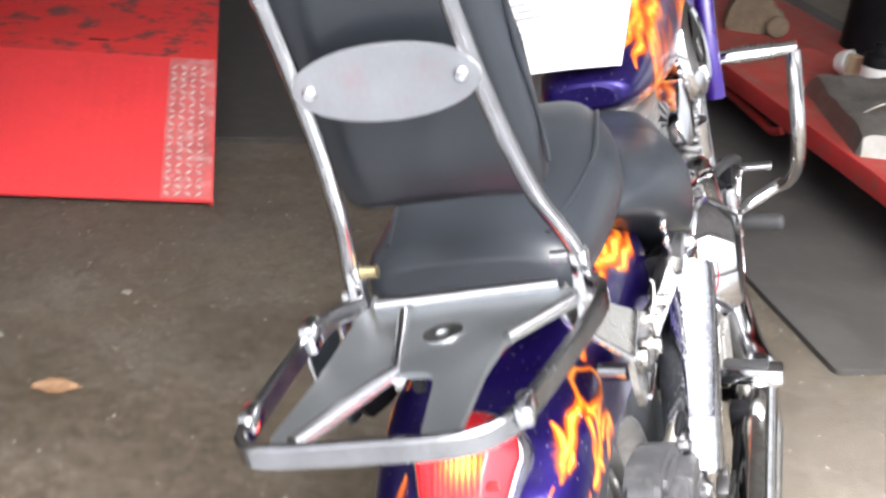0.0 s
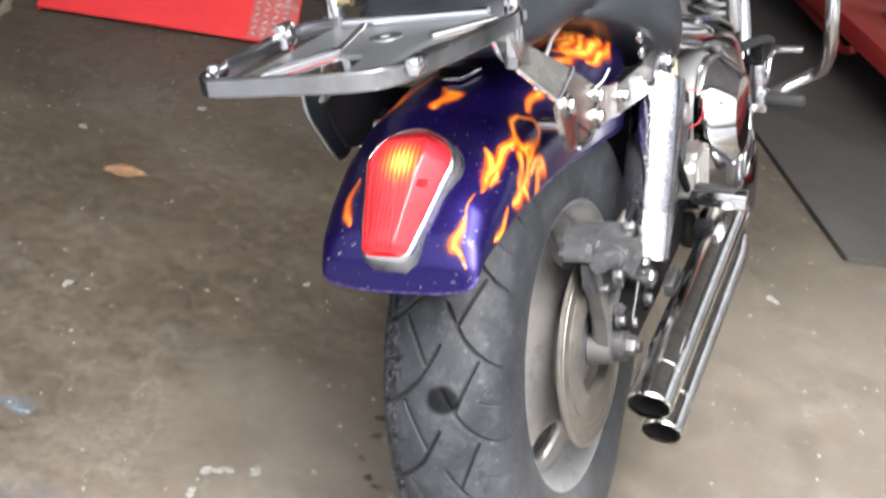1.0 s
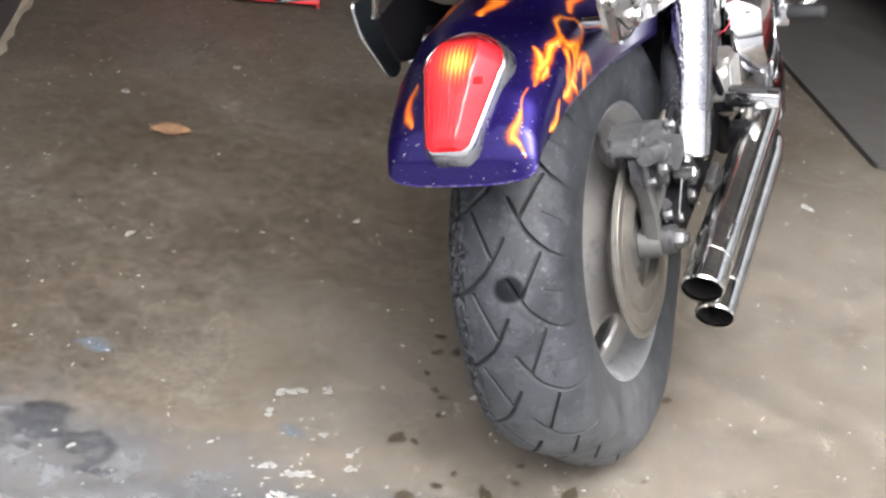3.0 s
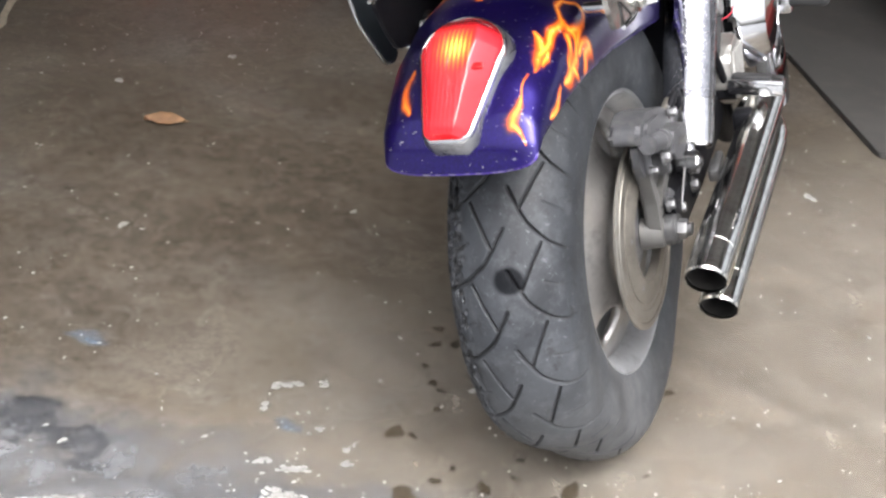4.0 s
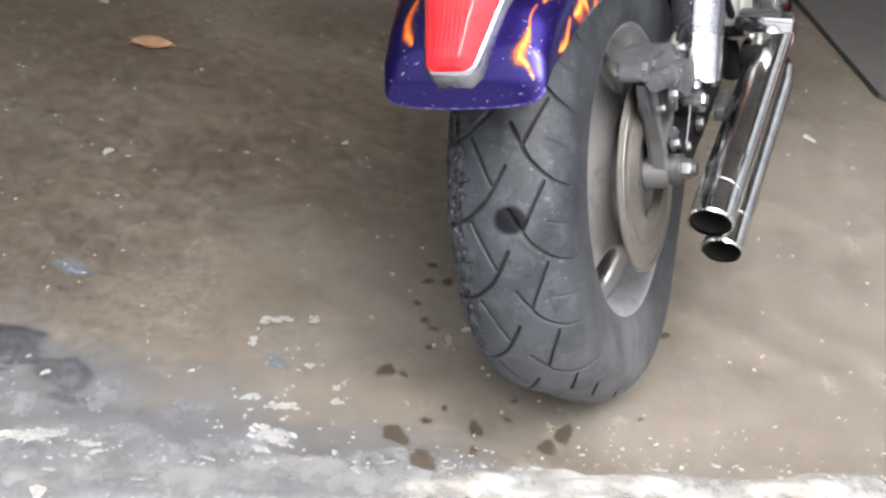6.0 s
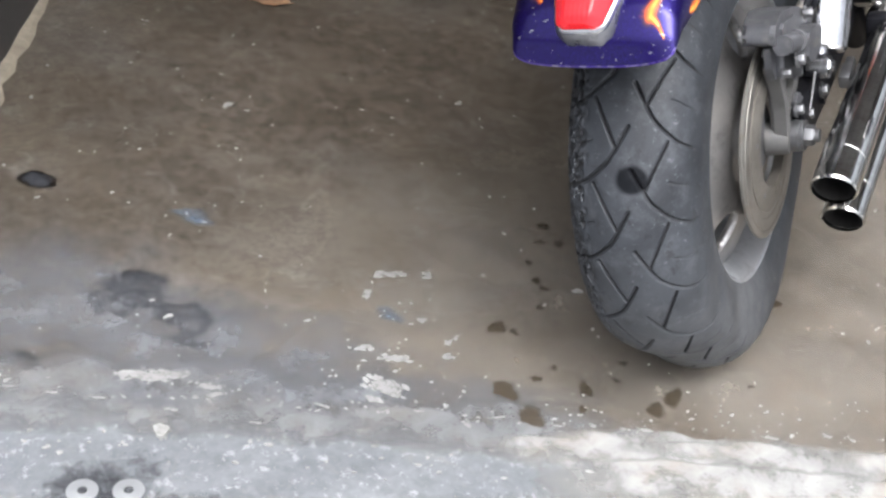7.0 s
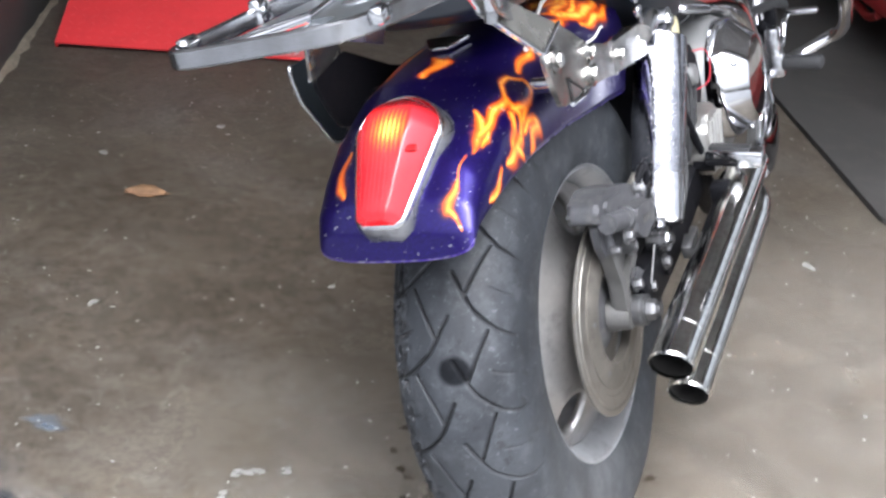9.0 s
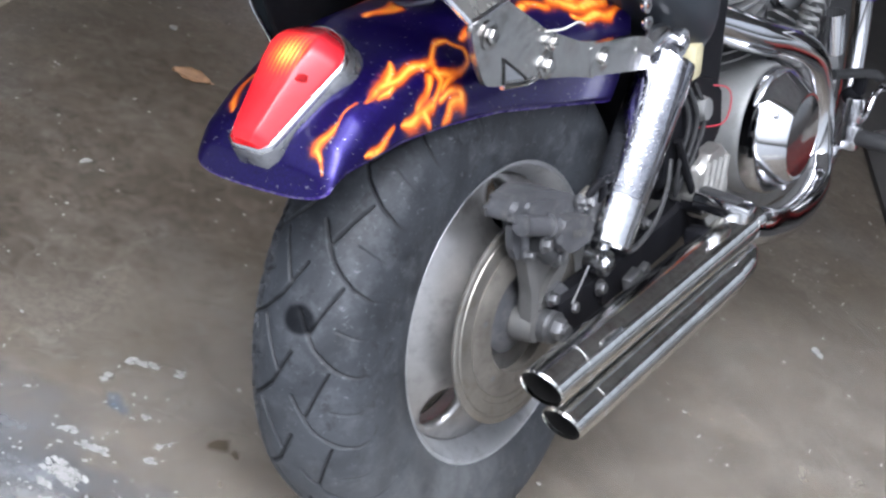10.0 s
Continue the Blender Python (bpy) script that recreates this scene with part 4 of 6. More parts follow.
def caliper():
    cal = empty("brake_caliper", Matrix.Translation((-0.004, 0.014, -0.013)), "", "")
    cal.parent = bike
    cal["label"] = "dusty grey two-piston rear brake caliper"

    def plate(name, pts, x, thick, r=0.006, bevel=0.004, material=CALIPER, label=""):
        bm = bmesh.new()
        sheet(bm, rounded(pts, r), thick, right_side(x), bevel)
        return part(name, bm, material, cal, label)

    def rod(name, pts, r, material=CALIPER, label="", flat=1.0):
        bm = bmesh.new()
        tube(bm, pts, r, 16, flat)
        return part(name, bm, material, cal, label)

    plate("body", [(-0.088, 0.512), (-0.05, 0.521), (-0.01, 0.512), (0.03, 0.500), (0.066, 0.482), (0.072, 0.455), (0.03, 0.452), (-0.02, 0.462), (-0.05, 0.478), (-0.07, 0.484), (-0.094, 0.494)], 0.103, 0.040, 0.008, 0.006)
    plate("shoulder", [(-0.066, 0.510), (-0.01, 0.503), (0.028, 0.490), (0.02, 0.476), (-0.03, 0.484), (-0.07, 0.492)], 0.121, 0.012, 0.006, 0.004)
    plate("outer_housing", [(-0.018, 0.479), (0.02, 0.476), (0.060, 0.468), (0.066, 0.452), (0.052, 0.438), (0.012, 0.432), (-0.006, 0.440), (-0.022, 0.458)], 0.128, 0.034, 0.010, 0.006, CALIPER, "smooth outer piston housing")
    rod("piston_cylinder", [(0.130, -0.082, 0.489), (0.130, -0.022, 0.472)], 0.0125)
    rod("cylinder_collar", [(0.130, -0.028, 0.4745), (0.130, -0.016, 0.470)], 0.0155)
    for k in range(4):
        bm = bmesh.new()
        block(bm, right_side(0.1458) @ pose(0.012 + 0.0085 * k, 0.457 - 0.0015 * k, 0, 0, 0, -8), (0.005, 0.009, 0.001), 0)
        part("cast_mark", bm, BRACKET, cal, "worn cast lettering bar")
    # slider, bolts and pads under the housing
    rod("slider_boot", [(0.122, -0.040, 0.452), (0.122, -0.005, 0.430)], [0.010, 0.012], RUBBER)
    rod("pad_pin", [(0.118, -0.055, 0.470), (0.118, -0.052, 0.440)], 0.006)
    plate("pad_carrier", [(-0.078, 0.484), (-0.055, 0.478), (-0.05, 0.44), (-0.062, 0.436), (-0.074, 0.455)], 0.110, 0.010, 0.003, 0.002)
    for p, r in (((0.136, -0.040, 0.456), 0.0075), ((0.122, -0.055, 0.443), 0.0055), ((0.118, 0.018, 0.418), 0.008), ((0.118, 0.082, 0.474), 0.007), ((0.126, 0.050, 0.484), 0.0065), ((0.120, 0.010, 0.368), 0.0075), ((0.122, 0.058, 0.342), 0.0075)):
        bm = bmesh.new()
        bolt(bm, p, (1, 0.1, 0.1), r, 0.008)
        part("caliper_bolt", bm, BOLT, cal, "dusty steel bolt")
    rod("bleed_nipple", [(0.112, 0.072, 0.470), (0.116, 0.094, 0.488)], [0.010, 0.006], STEEL)
    # forked bracket down to the axle
    plate("bracket", [(-0.055, 0.452), (-0.02, 0.446), (0.05, 0.425), (0.058, 0.39), (0.028, 0.372), (0.012, 0.35), (0.014, 0.334), (-0.012, 0.332), (-0.024, 0.352), (-0.024, 0.385), (-0.036, 0.42)], 0.100, 0.009, 0.008, 0.003, BRACKET, "forked aluminium caliper bracket")
    plate("bracket_rib", [(-0.058, 0.456), (-0.040, 0.456), (-0.026, 0.42), (-0.012, 0.385), (-0.011, 0.352), (0.002, 0.339), (-0.008, 0.327), (-0.026, 0.343), (-0.029, 0.385), (-0.044, 0.425)], 0.1085, 0.016, 0.006, 0.004, BRACKET, "pale worn rib of the bracket")
    plate("bracket_web", [(0.060, 0.427), (0.058, 0.392), (0.03, 0.373), (0.008, 0.348), (-0.003, 0.356), (0.018, 0.388), (0.040, 0.404), (0.042, 0.427)], 0.107, 0.013, 0.006, 0.003, BRACKET)
    plate("lock_plate", [(0.004, 0.372), (0.03, 0.385), (0.062, 0.36), (0.066, 0.335), (0.045, 0.338), (0.02, 0.352)], 0.117, 0.006, 0.004, 0.002)
    rod("brake_hose", curve([(0.118, 0.08, 0.478), (0.125, 0.098, 0.496), (0.124, 0.112, 0.484), (0.122, 0.112, 0.45), (0.120, 0.108, 0.415), (0.114, 0.128, 0.395), (0.10, 0.16, 0.39)], 6), 0.0055, BLACK, "black brake hose")
    rod("hose_clip", curve([(0.122, 0.117, 0.464), (0.128, 0.126, 0.482), (0.128, 0.138, 0.474), (0.124, 0.130, 0.455)], 6), 0.0035, STEEL)
    rod("cotter_wire", [(0.128, 0.050, 0.350), (0.130, 0.081, 0.393)], 0.0016, BOLT)
    rod("chain_adjuster", [(0.118, 0.125, 0.338), (0.132, 0.126, 0.338)], 0.010, BLACK)


caliper()


def axle():
    bm = bmesh.new()
    tube(bm, [(-0.13, 0.02, 0.32), (0.112, 0.02, 0.32)], 0.012, 16)
    part("axle_shaft", bm, STEEL, bike)
    bm = bmesh.new()
    tube(bm, [(0.082, 0.002, 0.322), (0.112, 0.005, 0.322)], [0.022, 0.020], 24)
    part("axle_spacer", bm, BRACKET, bike, "dusty axle spacer")
    bm = bmesh.new()
    turned(bm, [(0, 0), (0.021, 0), (0.021, 0.014), (0.016, 0.018), (0, 0.018)], 24, axis_to((0.108, 0.02, 0.32), (1, 0, 0)))
    bolt(bm, (0.126, 0.022, 0.32), (1, 0, 0), 0.014, 0.012)
    turned(bm, [(0, 0.01), (0.0085, 0.01), (0.0085, 0.02), (0, 0.021)], 16, axis_to((0.126, 0.022, 0.32), (1, 0, 0)))
    part("axle_nut", bm, BOLT, bike, "grey axle nut with washer")


axle()


def shock(side):
    """A coil-over in a chrome cover, from the swing arm up to the frame."""
    sh = empty("shock_absorber", Matrix(), "", "")
    sh.parent = bike
    sh["label"] = "chrome covered rear shock absorber"
    x = 0.132 * side
    a, b = Vector((x - 0.006 * side, 0.118, 0.379)), Vector((x - 0.006 * side, 0.268, 0.638))
    d = (b - a).normalized()
    L = (b - a).length
    bm = bmesh.new()
    turned(bm, [(0, 0.020), (0.031, 0.020), (0.0345, 0.024), (0.035, 0.045), (0.0355, 0.085)], 40, axis_to(a, d))
    part("lower_cover", bm, CHROME_SPECK, sh)
    bm = bmesh.new()
    turned(bm, [(0.0355, 0.085), (0.0362, 0.087), (0.0385, L - 0.032), (0.0375, L - 0.025), (0.017, L - 0.021), (0, L - 0.021)], 40, axis_to(a, d))
    part("upper_cover", bm, BEADED, sh, "chrome shock cover speckled with water spots")
    bm = bmesh.new()
    tube(bm, [a - d * 0.006, a + d * 0.04], 0.010, 14)
    turned(bm, [(0.006, -0.014), (0.017, -0.014), (0.017, 0.014), (0.006, 0.014)], 20, axis_to(a, (1, 0, 0)), True)
    part("eyelet", bm, CHROME_DULL, sh)
    bm = bmesh.new()
    turned(bm, [(0.006, -0.014), (0.018, -0.014), (0.018, 0.014), (0.006, 0.014)], 20, axis_to(b, (1, 0, 0)), True)
    tube(bm, [b - d * 0.04, b], 0.010, 14)
    part("eyelet", bm, CHROME_DULL, sh)
    for p, r in ((a, 0.012), (b, 0.012)):
        bm = bmesh.new()
        bolt(bm, p + Vector((0.004 * side, 0, 0)), (side, 0, 0), r, 0.010)
        turned(bm, [(0, 0.010), (0.008, 0.010), (0.008, 0.016), (0, 0.017)], 14, axis_to(p + Vector((0.004 * side, 0, 0)), (side, 0, 0)))
        part("shock_nut", bm, CHROME_DULL, sh)


shock(1)
shock(-1)


def swing_arm(side):
    bm = bmesh.new()
    x = 0.108 * side
    strap(bm, [(x, 0.035, 0.32), (x, 0.08, 0.324), (x, 0.2, 0.338), (x, 0.34, 0.362), (x * 0.9, 0.52, 0.40)], 0.03, 0.062, (0, 0, 1))
    part("swing_arm", bm, BLACK, bike, "black steel swing arm")


swing_arm(1)
swing_arm(-1)


def arm_hardware():
    """Bolts, a clamp and a hose on the dark arm between shock and pipes."""
    for p, r in (((0.126, 0.128, 0.34), 0.008), ((0.126, 0.171, 0.389), 0.005), ((0.124, 0.242, 0.397), 0.006)):
        bm = bmesh.new()
        bolt(bm, p, (1, 0, 0.1), r, 0.007)
        part("arm_bolt", bm, BOLT, bike, "dull bolt head on the swing arm")
    for p, size in (((0.15, 0.171, 0.344), (0.016, 0.03, 0.022)), ((0.15, 0.200, 0.350), (0.012, 0.02, 0.014))):
        bm = bmesh.new()
        block(bm, Matrix.Translation(p) @ pose(0, 0, 0, 20, 0, 0), size, 0.003)
        part("pipe_clamp", bm, BOLT, bike, "grubby steel pipe clamp")
    bm = bmesh.new()
    tube(bm, curve([(0.122, 0.16, 0.385), (0.130, 0.20, 0.372), (0.132, 0.25, 0.392), (0.128, 0.29, 0.43), (0.12, 0.31, 0.47)], 6), 0.004, 8)
    part("brake_line", bm, RUBBER, bike, "thin black brake line")


arm_hardware()


def frame_bits():
    # black frame and inner guard between wheel and engine
    for s in (1, -1):
        bm = bmesh.new()
        tube(bm, curve([(0.10 * s, 0.20, 0.63), (0.10 * s, 0.30, 0.60), (0.11 * s, 0.36, 0.50), (0.11 * s, 0.40, 0.38), (0.10 * s, 0.50, 0.28)], 6), 0.02, 14)
        part("frame_tube", bm, BLACK, bike, "black frame tube")
    bm = bmesh.new()
    sheet(bm, rounded([(0.32, 0.40), (0.30, 0.60), (0.33, 0.72), (0.52, 0.72), (0.52, 0.36)], 0.03), 0.17, right_side(0), 0.01)
    part("battery_box", bm, BLACK, bike, "black plastic battery box")
    bm = bmesh.new()
    tube(bm, curve([(0.13, 0.40, 0.560), (0.145, 0.415, 0.556), (0.148, 0.425, 0.535), (0.142, 0.42, 0.505), (0.12, 0.385, 0.50)], 6), 0.0011, 8)
    part("wiring", bm, WIRE_RED, bike, "thin red wire")
    bm = bmesh.new()
    block(bm, pose(0.115, 0.345, 0.60, 0, 0, 10), (0.03, 0.04, 0.05), 0.008)
    part("connector", bm, surface("yellowed_plastic", (0.5, 0.45, 0.28), 0.5), bike, "yellowed plastic connector")
    bm = bmesh.new()
    tube(bm, [(0.13, 0.305, 0.50), (0.135, 0.37, 0.40)], 0.006, 8)
    part("stay", bm, BLACK, bike)
    bm = bmesh.new()
    sheet(bm, rounded([(0.29, 0.42), (0.30, 0.56), (0.36, 0.575), (0.45, 0.56), (0.47, 0.47), (0.36, 0.46)], 0.02), 0.03, right_side(0.105), 0.006)
    part("side_cover", bm, BLACK, bike, "black plastic side cover")
    bm = bmesh.new()
    turned(bm, [(0, 0), (0.018, 0), (0.019, 0.004), (0.015, 0.018), (0, 0.02)], 20, axis_to((0.12, 0.375, 0.53), (1, 0, 0.1)))
    part("switch", bm, ALU_GREY, bike, "round grey switch with wires")
    for k in range(3):
        bm = bmesh.new()
        tube(bm, curve([(0.125, 0.31 + 0.02 * k, 0.57), (0.132, 0.33 + 0.025 * k, 0.52), (0.128, 0.32 + 0.02 * k, 0.46), (0.118, 0.34, 0.41)], 6), 0.0035, 8)
        part("cable", bm, RUBBER, bike, "thin black cable")


frame_bits()


def exhaust():
    """Two straight-cut pipes, one over the other, with the headers that feed them."""
    ex = empty("exhaust_system", Matrix(), "", "")
    ex.parent = bike
    ex["label"] = "twin chrome drag pipes with turned-down tips"

    def pipe(name, tip, front, r, rest):
        tip, front = Vector(tip), Vector(front)
        d = (front - tip).normalized()
        side = d.cross(Vector((0, 0, 1))).normalized()
        up = side.cross(d)
        cut = math.tan(radians(CUT))
        pts = [front] + [Vector(q) for q in rest]
        bm = bmesh.new()
        seg = 40
        rings = []
        for q, rad in ((tip + d * 0.006, r * 0.85), (tip, r * 0.92), (tip + d * 0.003, r), (tip + d * 0.062, r), (tip + d * 0.0625, r * 1.02), (tip + d * 0.20, r * 1.02), (front, r * 1.02)):
            ring = []
            for k in range(seg):
                a = 2 * math.pi * k / seg
                w = max(0.0, 1 - (q - tip).length / 0.06)
                ring.append(q + (side * math.cos(a) + up * math.sin(a)) * rad - d * (rad * math.sin(a) * cut * w))
            rings.append(ring)
        skin(bm, rings, False)
        tail = curve(pts, 6)
        tube(bm, tail, r * 0.98, seg)
        ob = part(name, bm, PIPE, ex, "long chrome pipe with slash-cut open end")
        bm = bmesh.new()
        bore = []
        for h, rad in ((0.006, r * 0.85), (0.05, r * 0.84), (0.16, r * 0.84)):
            w = max(0.0, 1 - h / 0.06)
            bore.append([tip + d * h + (side * math.cos(a) + up * math.sin(a)) * rad - d * (rad * math.sin(a) * cut * w) for a in (2 * math.pi * k / seg for k in range(seg))])
        skin(bm, bore[::-1])
        bmesh.ops.delete(bm, geom=[f for f in bm.faces if len(f.verts) > 4 and (f.calc_center_median() - tip).length < 0.1], context="FACES_ONLY")
        part("bore", bm, SOOTY, ob, "sooty dark bore")
        return ob, tip, d, side, up

    top, tip, d, side, up = pipe("upper_pipe", (0.188, -0.105, 0.306), (0.182, 0.43, 0.358), 0.0285, [(0.1815, 0.46, 0.3585)])
    pipe("lower_pipe", (0.187, -0.052, 0.238), (0.185, 0.40, 0.290), 0.0270, [(0.180, 0.45, 0.297), (0.160, 0.49, 0.305), (0.13, 0.51, 0.31)])
    # embossed maker's mark, as plain bars
    for k in range(5):
        bm = bmesh.new()
        q = tip + d * (0.105 + k * 0.0085) + (side * 0.75 + up * 0.66) * 0.0292
        block(bm, axis_to(q, side * 0.75 + up * 0.66) @ pose(0, 0, 0, 0, 0, 90), (0.005, 0.018, 0.0012), 0.0003)
        part("stamped_bar", bm, CHROME_DULL, top)
    bm = bmesh.new()
    head = curve([(0.025, 0.483, 0.638), (0.047, 0.557, 0.619), (0.068, 0.674, 0.585), (0.073, 0.812, 0.554), (0.073, 0.928, 0.511), (0.073, 0.994, 0.432), (0.078, 1.012, 0.345), (0.086, 1.000, 0.306), (0.100, 0.955, 0.276), (0.120, 0.84, 0.270), (0.147, 0.68, 0.291), (0.172, 0.53, 0.329), (0.182, 0.43, 0.357)], 7)
    tube(bm, head, 0.0297, 28)
    part("rear_header", bm, CHROME, ex, "curved chrome header shield")
    bm = bmesh.new()
    tube(bm, curve([(0.02, 1.10, 0.80), (0.04, 1.20, 0.70), (0.046, 1.245, 0.59), (0.05, 1.245, 0.48), (0.058, 1.21, 0.38), (0.072, 1.15, 0.333), (0.084, 1.06, 0.310), (0.094, 0.985, 0.290)], 7), 0.020, 28)
    part("front_header", bm, CHROME, ex, "straight chrome header shield")
    bm = bmesh.new()
    tube(bm, curve([(0.085, 1.02, 0.47), (0.098, 1.10, 0.462), (0.112, 1.17, 0.452), (0.118, 1.20, 0.44)], 5), 0.010, 12)
    part("rubber_hose", bm, RUBBER, ex, "short black rubber hose")
    bm = bmesh.new()
    block(bm, pose(0.165, 0.33, 0.315, 6, 0, 0), (0.03, 0.03, 0.13), 0.006)
    part("pipe_bracket", bm, BLACK, ex)


CUT = 24
exhaust()


def engine():
    en = empty("engine", Matrix.Translation((-0.0488, 0.0698, -0.0559)) @ Matrix.Scale(1.06, 4), "", "")
    en.parent = bike
    en["label"] = "V-twin engine with chrome clutch cover and finned cylinders"
    bm = bmesh.new()
    block(bm, pose(0, 0.79, 0.40), (0.20, 0.50, 0.26), 0.04, 3)
    part("crankcase", bm, ALU_GREY, en, "grey cast crankcase")
    c = Vector((0.0, 0.628, 0.452))
    m = axis_to((0.0, c.y, c.z), (1, 0.0, 0.0))
    bm = bmesh.new()
    turned(bm, [(0.095, 0.0), (0.103, 0.01), (0.106, 0.114), (0.101, 0.123), (0.08, 0.123)], 64, m)
    part("clutch_housing", bm, ALU_GREY, en, "satin grey clutch housing ring")
    bm = bmesh.new()
    turned(bm, [(0.094, 0.121), (0.0985, 0.124), (0.0982, 0.146), (0.0955, 0.152), (0.070, 0.184), (0.0665, 0.1865), (0.0635, 0.1860), (0.0625, 0.1840), (0, 0.1840)], 72, m)
    cover = part("clutch_cover", bm, CHROME, en, "polished chrome clutch cover")
    # added disc whose dark colour stands for the cover's dark reflection
    bm = bmesh.new()
    turned(bm, [(0, 0.1842), (0.0620, 0.1842), (0.0618, 0.1856), (0.03, 0.1868), (0, 0.187)], 64, m)
    part("inset", bm, surface("dark_reflection_gloss", (0.016, 0.014, 0.015), 0.09, 0.0, 0.2, 20, 120, 0.0, None, 1.0, 0.03), cover, "dark glossy disc in place of a dark reflection")
    for k in range(3):
        a = radians(35 + k * 115)
        bm = bmesh.new()
        bolt(bm, Vector((0.167, c.y + 0.084 * math.cos(a), c.z + 0.084 * math.sin(a))), (0.8, 0.6 * math.cos(a), 0.6 * math.sin(a)), 0.004, 0.003)
        part("cover_bolt", bm, CHROME_DULL, cover)
    bm = bmesh.new()
    sheet(bm, rounded([(0.352, 0.40), (0.365, 0.462), (0.44, 0.475), (0.46, 0.38), (0.40, 0.36)], 0.02), 0.05, right_side(0.12), 0.008)
    gearbox = part("gearbox_cover", bm, ALU, bike, "ribbed aluminium gearbox cover")
    for k in range(4):
        bm = bmesh.new()
        tube(bm, [(0.147, 0.368 + 0.019 * k, 0.385), (0.147, 0.380 + 0.019 * k, 0.456)], 0.005, 8)
        part("rib", bm, ALU, gearbox)
    # cylinders leaning to rear and front, each a stack of fins
    for name, y0, y1, z1 in (("rear_cylinder", 0.66, 0.58, 0.74), ("front_cylinder", 0.80, 0.98, 0.72)):
        a, b = Vector((0.0, y0, 0.50)), Vector((0.0, y1, z1))
        d = (b - a).normalized()
        prof = [(0, 0)]
        n = 16
        for k in range(n):
            h = (b - a).length * k / n
            prof += [(0.074, h), (0.098, h + 0.001), (0.099, h + 0.005), (0.074, h + 0.006)]
        prof += [(0.07, (b - a).length), (0, (b - a).length)]
        bm = bmesh.new()
        turned(bm, prof, 40, axis_to(a, d))
        cyl = part(name, bm, ALU_GREY, en, "grey cylinder with thin cooling fins", sharp=30)
        bm = bmesh.new()
        turned(bm, [(0, 0), (0.085, 0), (0.09, 0.02), (0.08, 0.05), (0.04, 0.062), (0, 0.064)], 40, axis_to(b, d))
        part("cylinder_head", bm, CHROME_DULL, cyl)
    bm = bmesh.new()
    spring = [(0.115 + 0.014 * math.cos(t), 0.80 + 0.014 * math.sin(t) - 0.001 * t, 0.66 - 0.0022 * t) for t in np.linspace(0, 56, 260)]
    tube(bm, spring, 0.0045, 6)
    part("cable_spring", bm, ALU_GREY, en, "grey coiled sleeve")
    bm = bmesh.new()
    tube(bm, [(0.112, 0.90, 0.60), (0.112, 0.92, 0.53)], 0.020, 20)
    part("tappet_cover", bm, CHROME, en)
    # air cleaner
    m = axis_to((0.09, 0.80, 0.745), (1, -0.05, 0.15))
    bm = bmesh.new()
    turned(bm, [(0, 0), (0.078, 0), (0.084, 0.008), (0.084, 0.04), (0.079, 0.05), (0.062, 0.058), (0.055, 0.055), (0.02, 0.06), (0, 0.06)], 64, m)
    part("air_cleaner", bm, CHROME, en, "round chrome air cleaner cover")
    bm = bmesh.new()
    turned(bm, [(0, 0), (0.05, 0), (0.054, 0.01), (0.05, 0.05), (0, 0.055)], 40, axis_to((0.08, 0.66, 0.68), (1, -0.1, 0.1)))
    part("intake_cover", bm, CHROME, en, "chrome intake cover")


engine()


ARM = surface("cream_chrome", (0.47, 0.46, 0.43), 0.24, 0.85, 0.10, 12, 160, 0.05, ((0.3, 0.28, 0.25), 0.4))


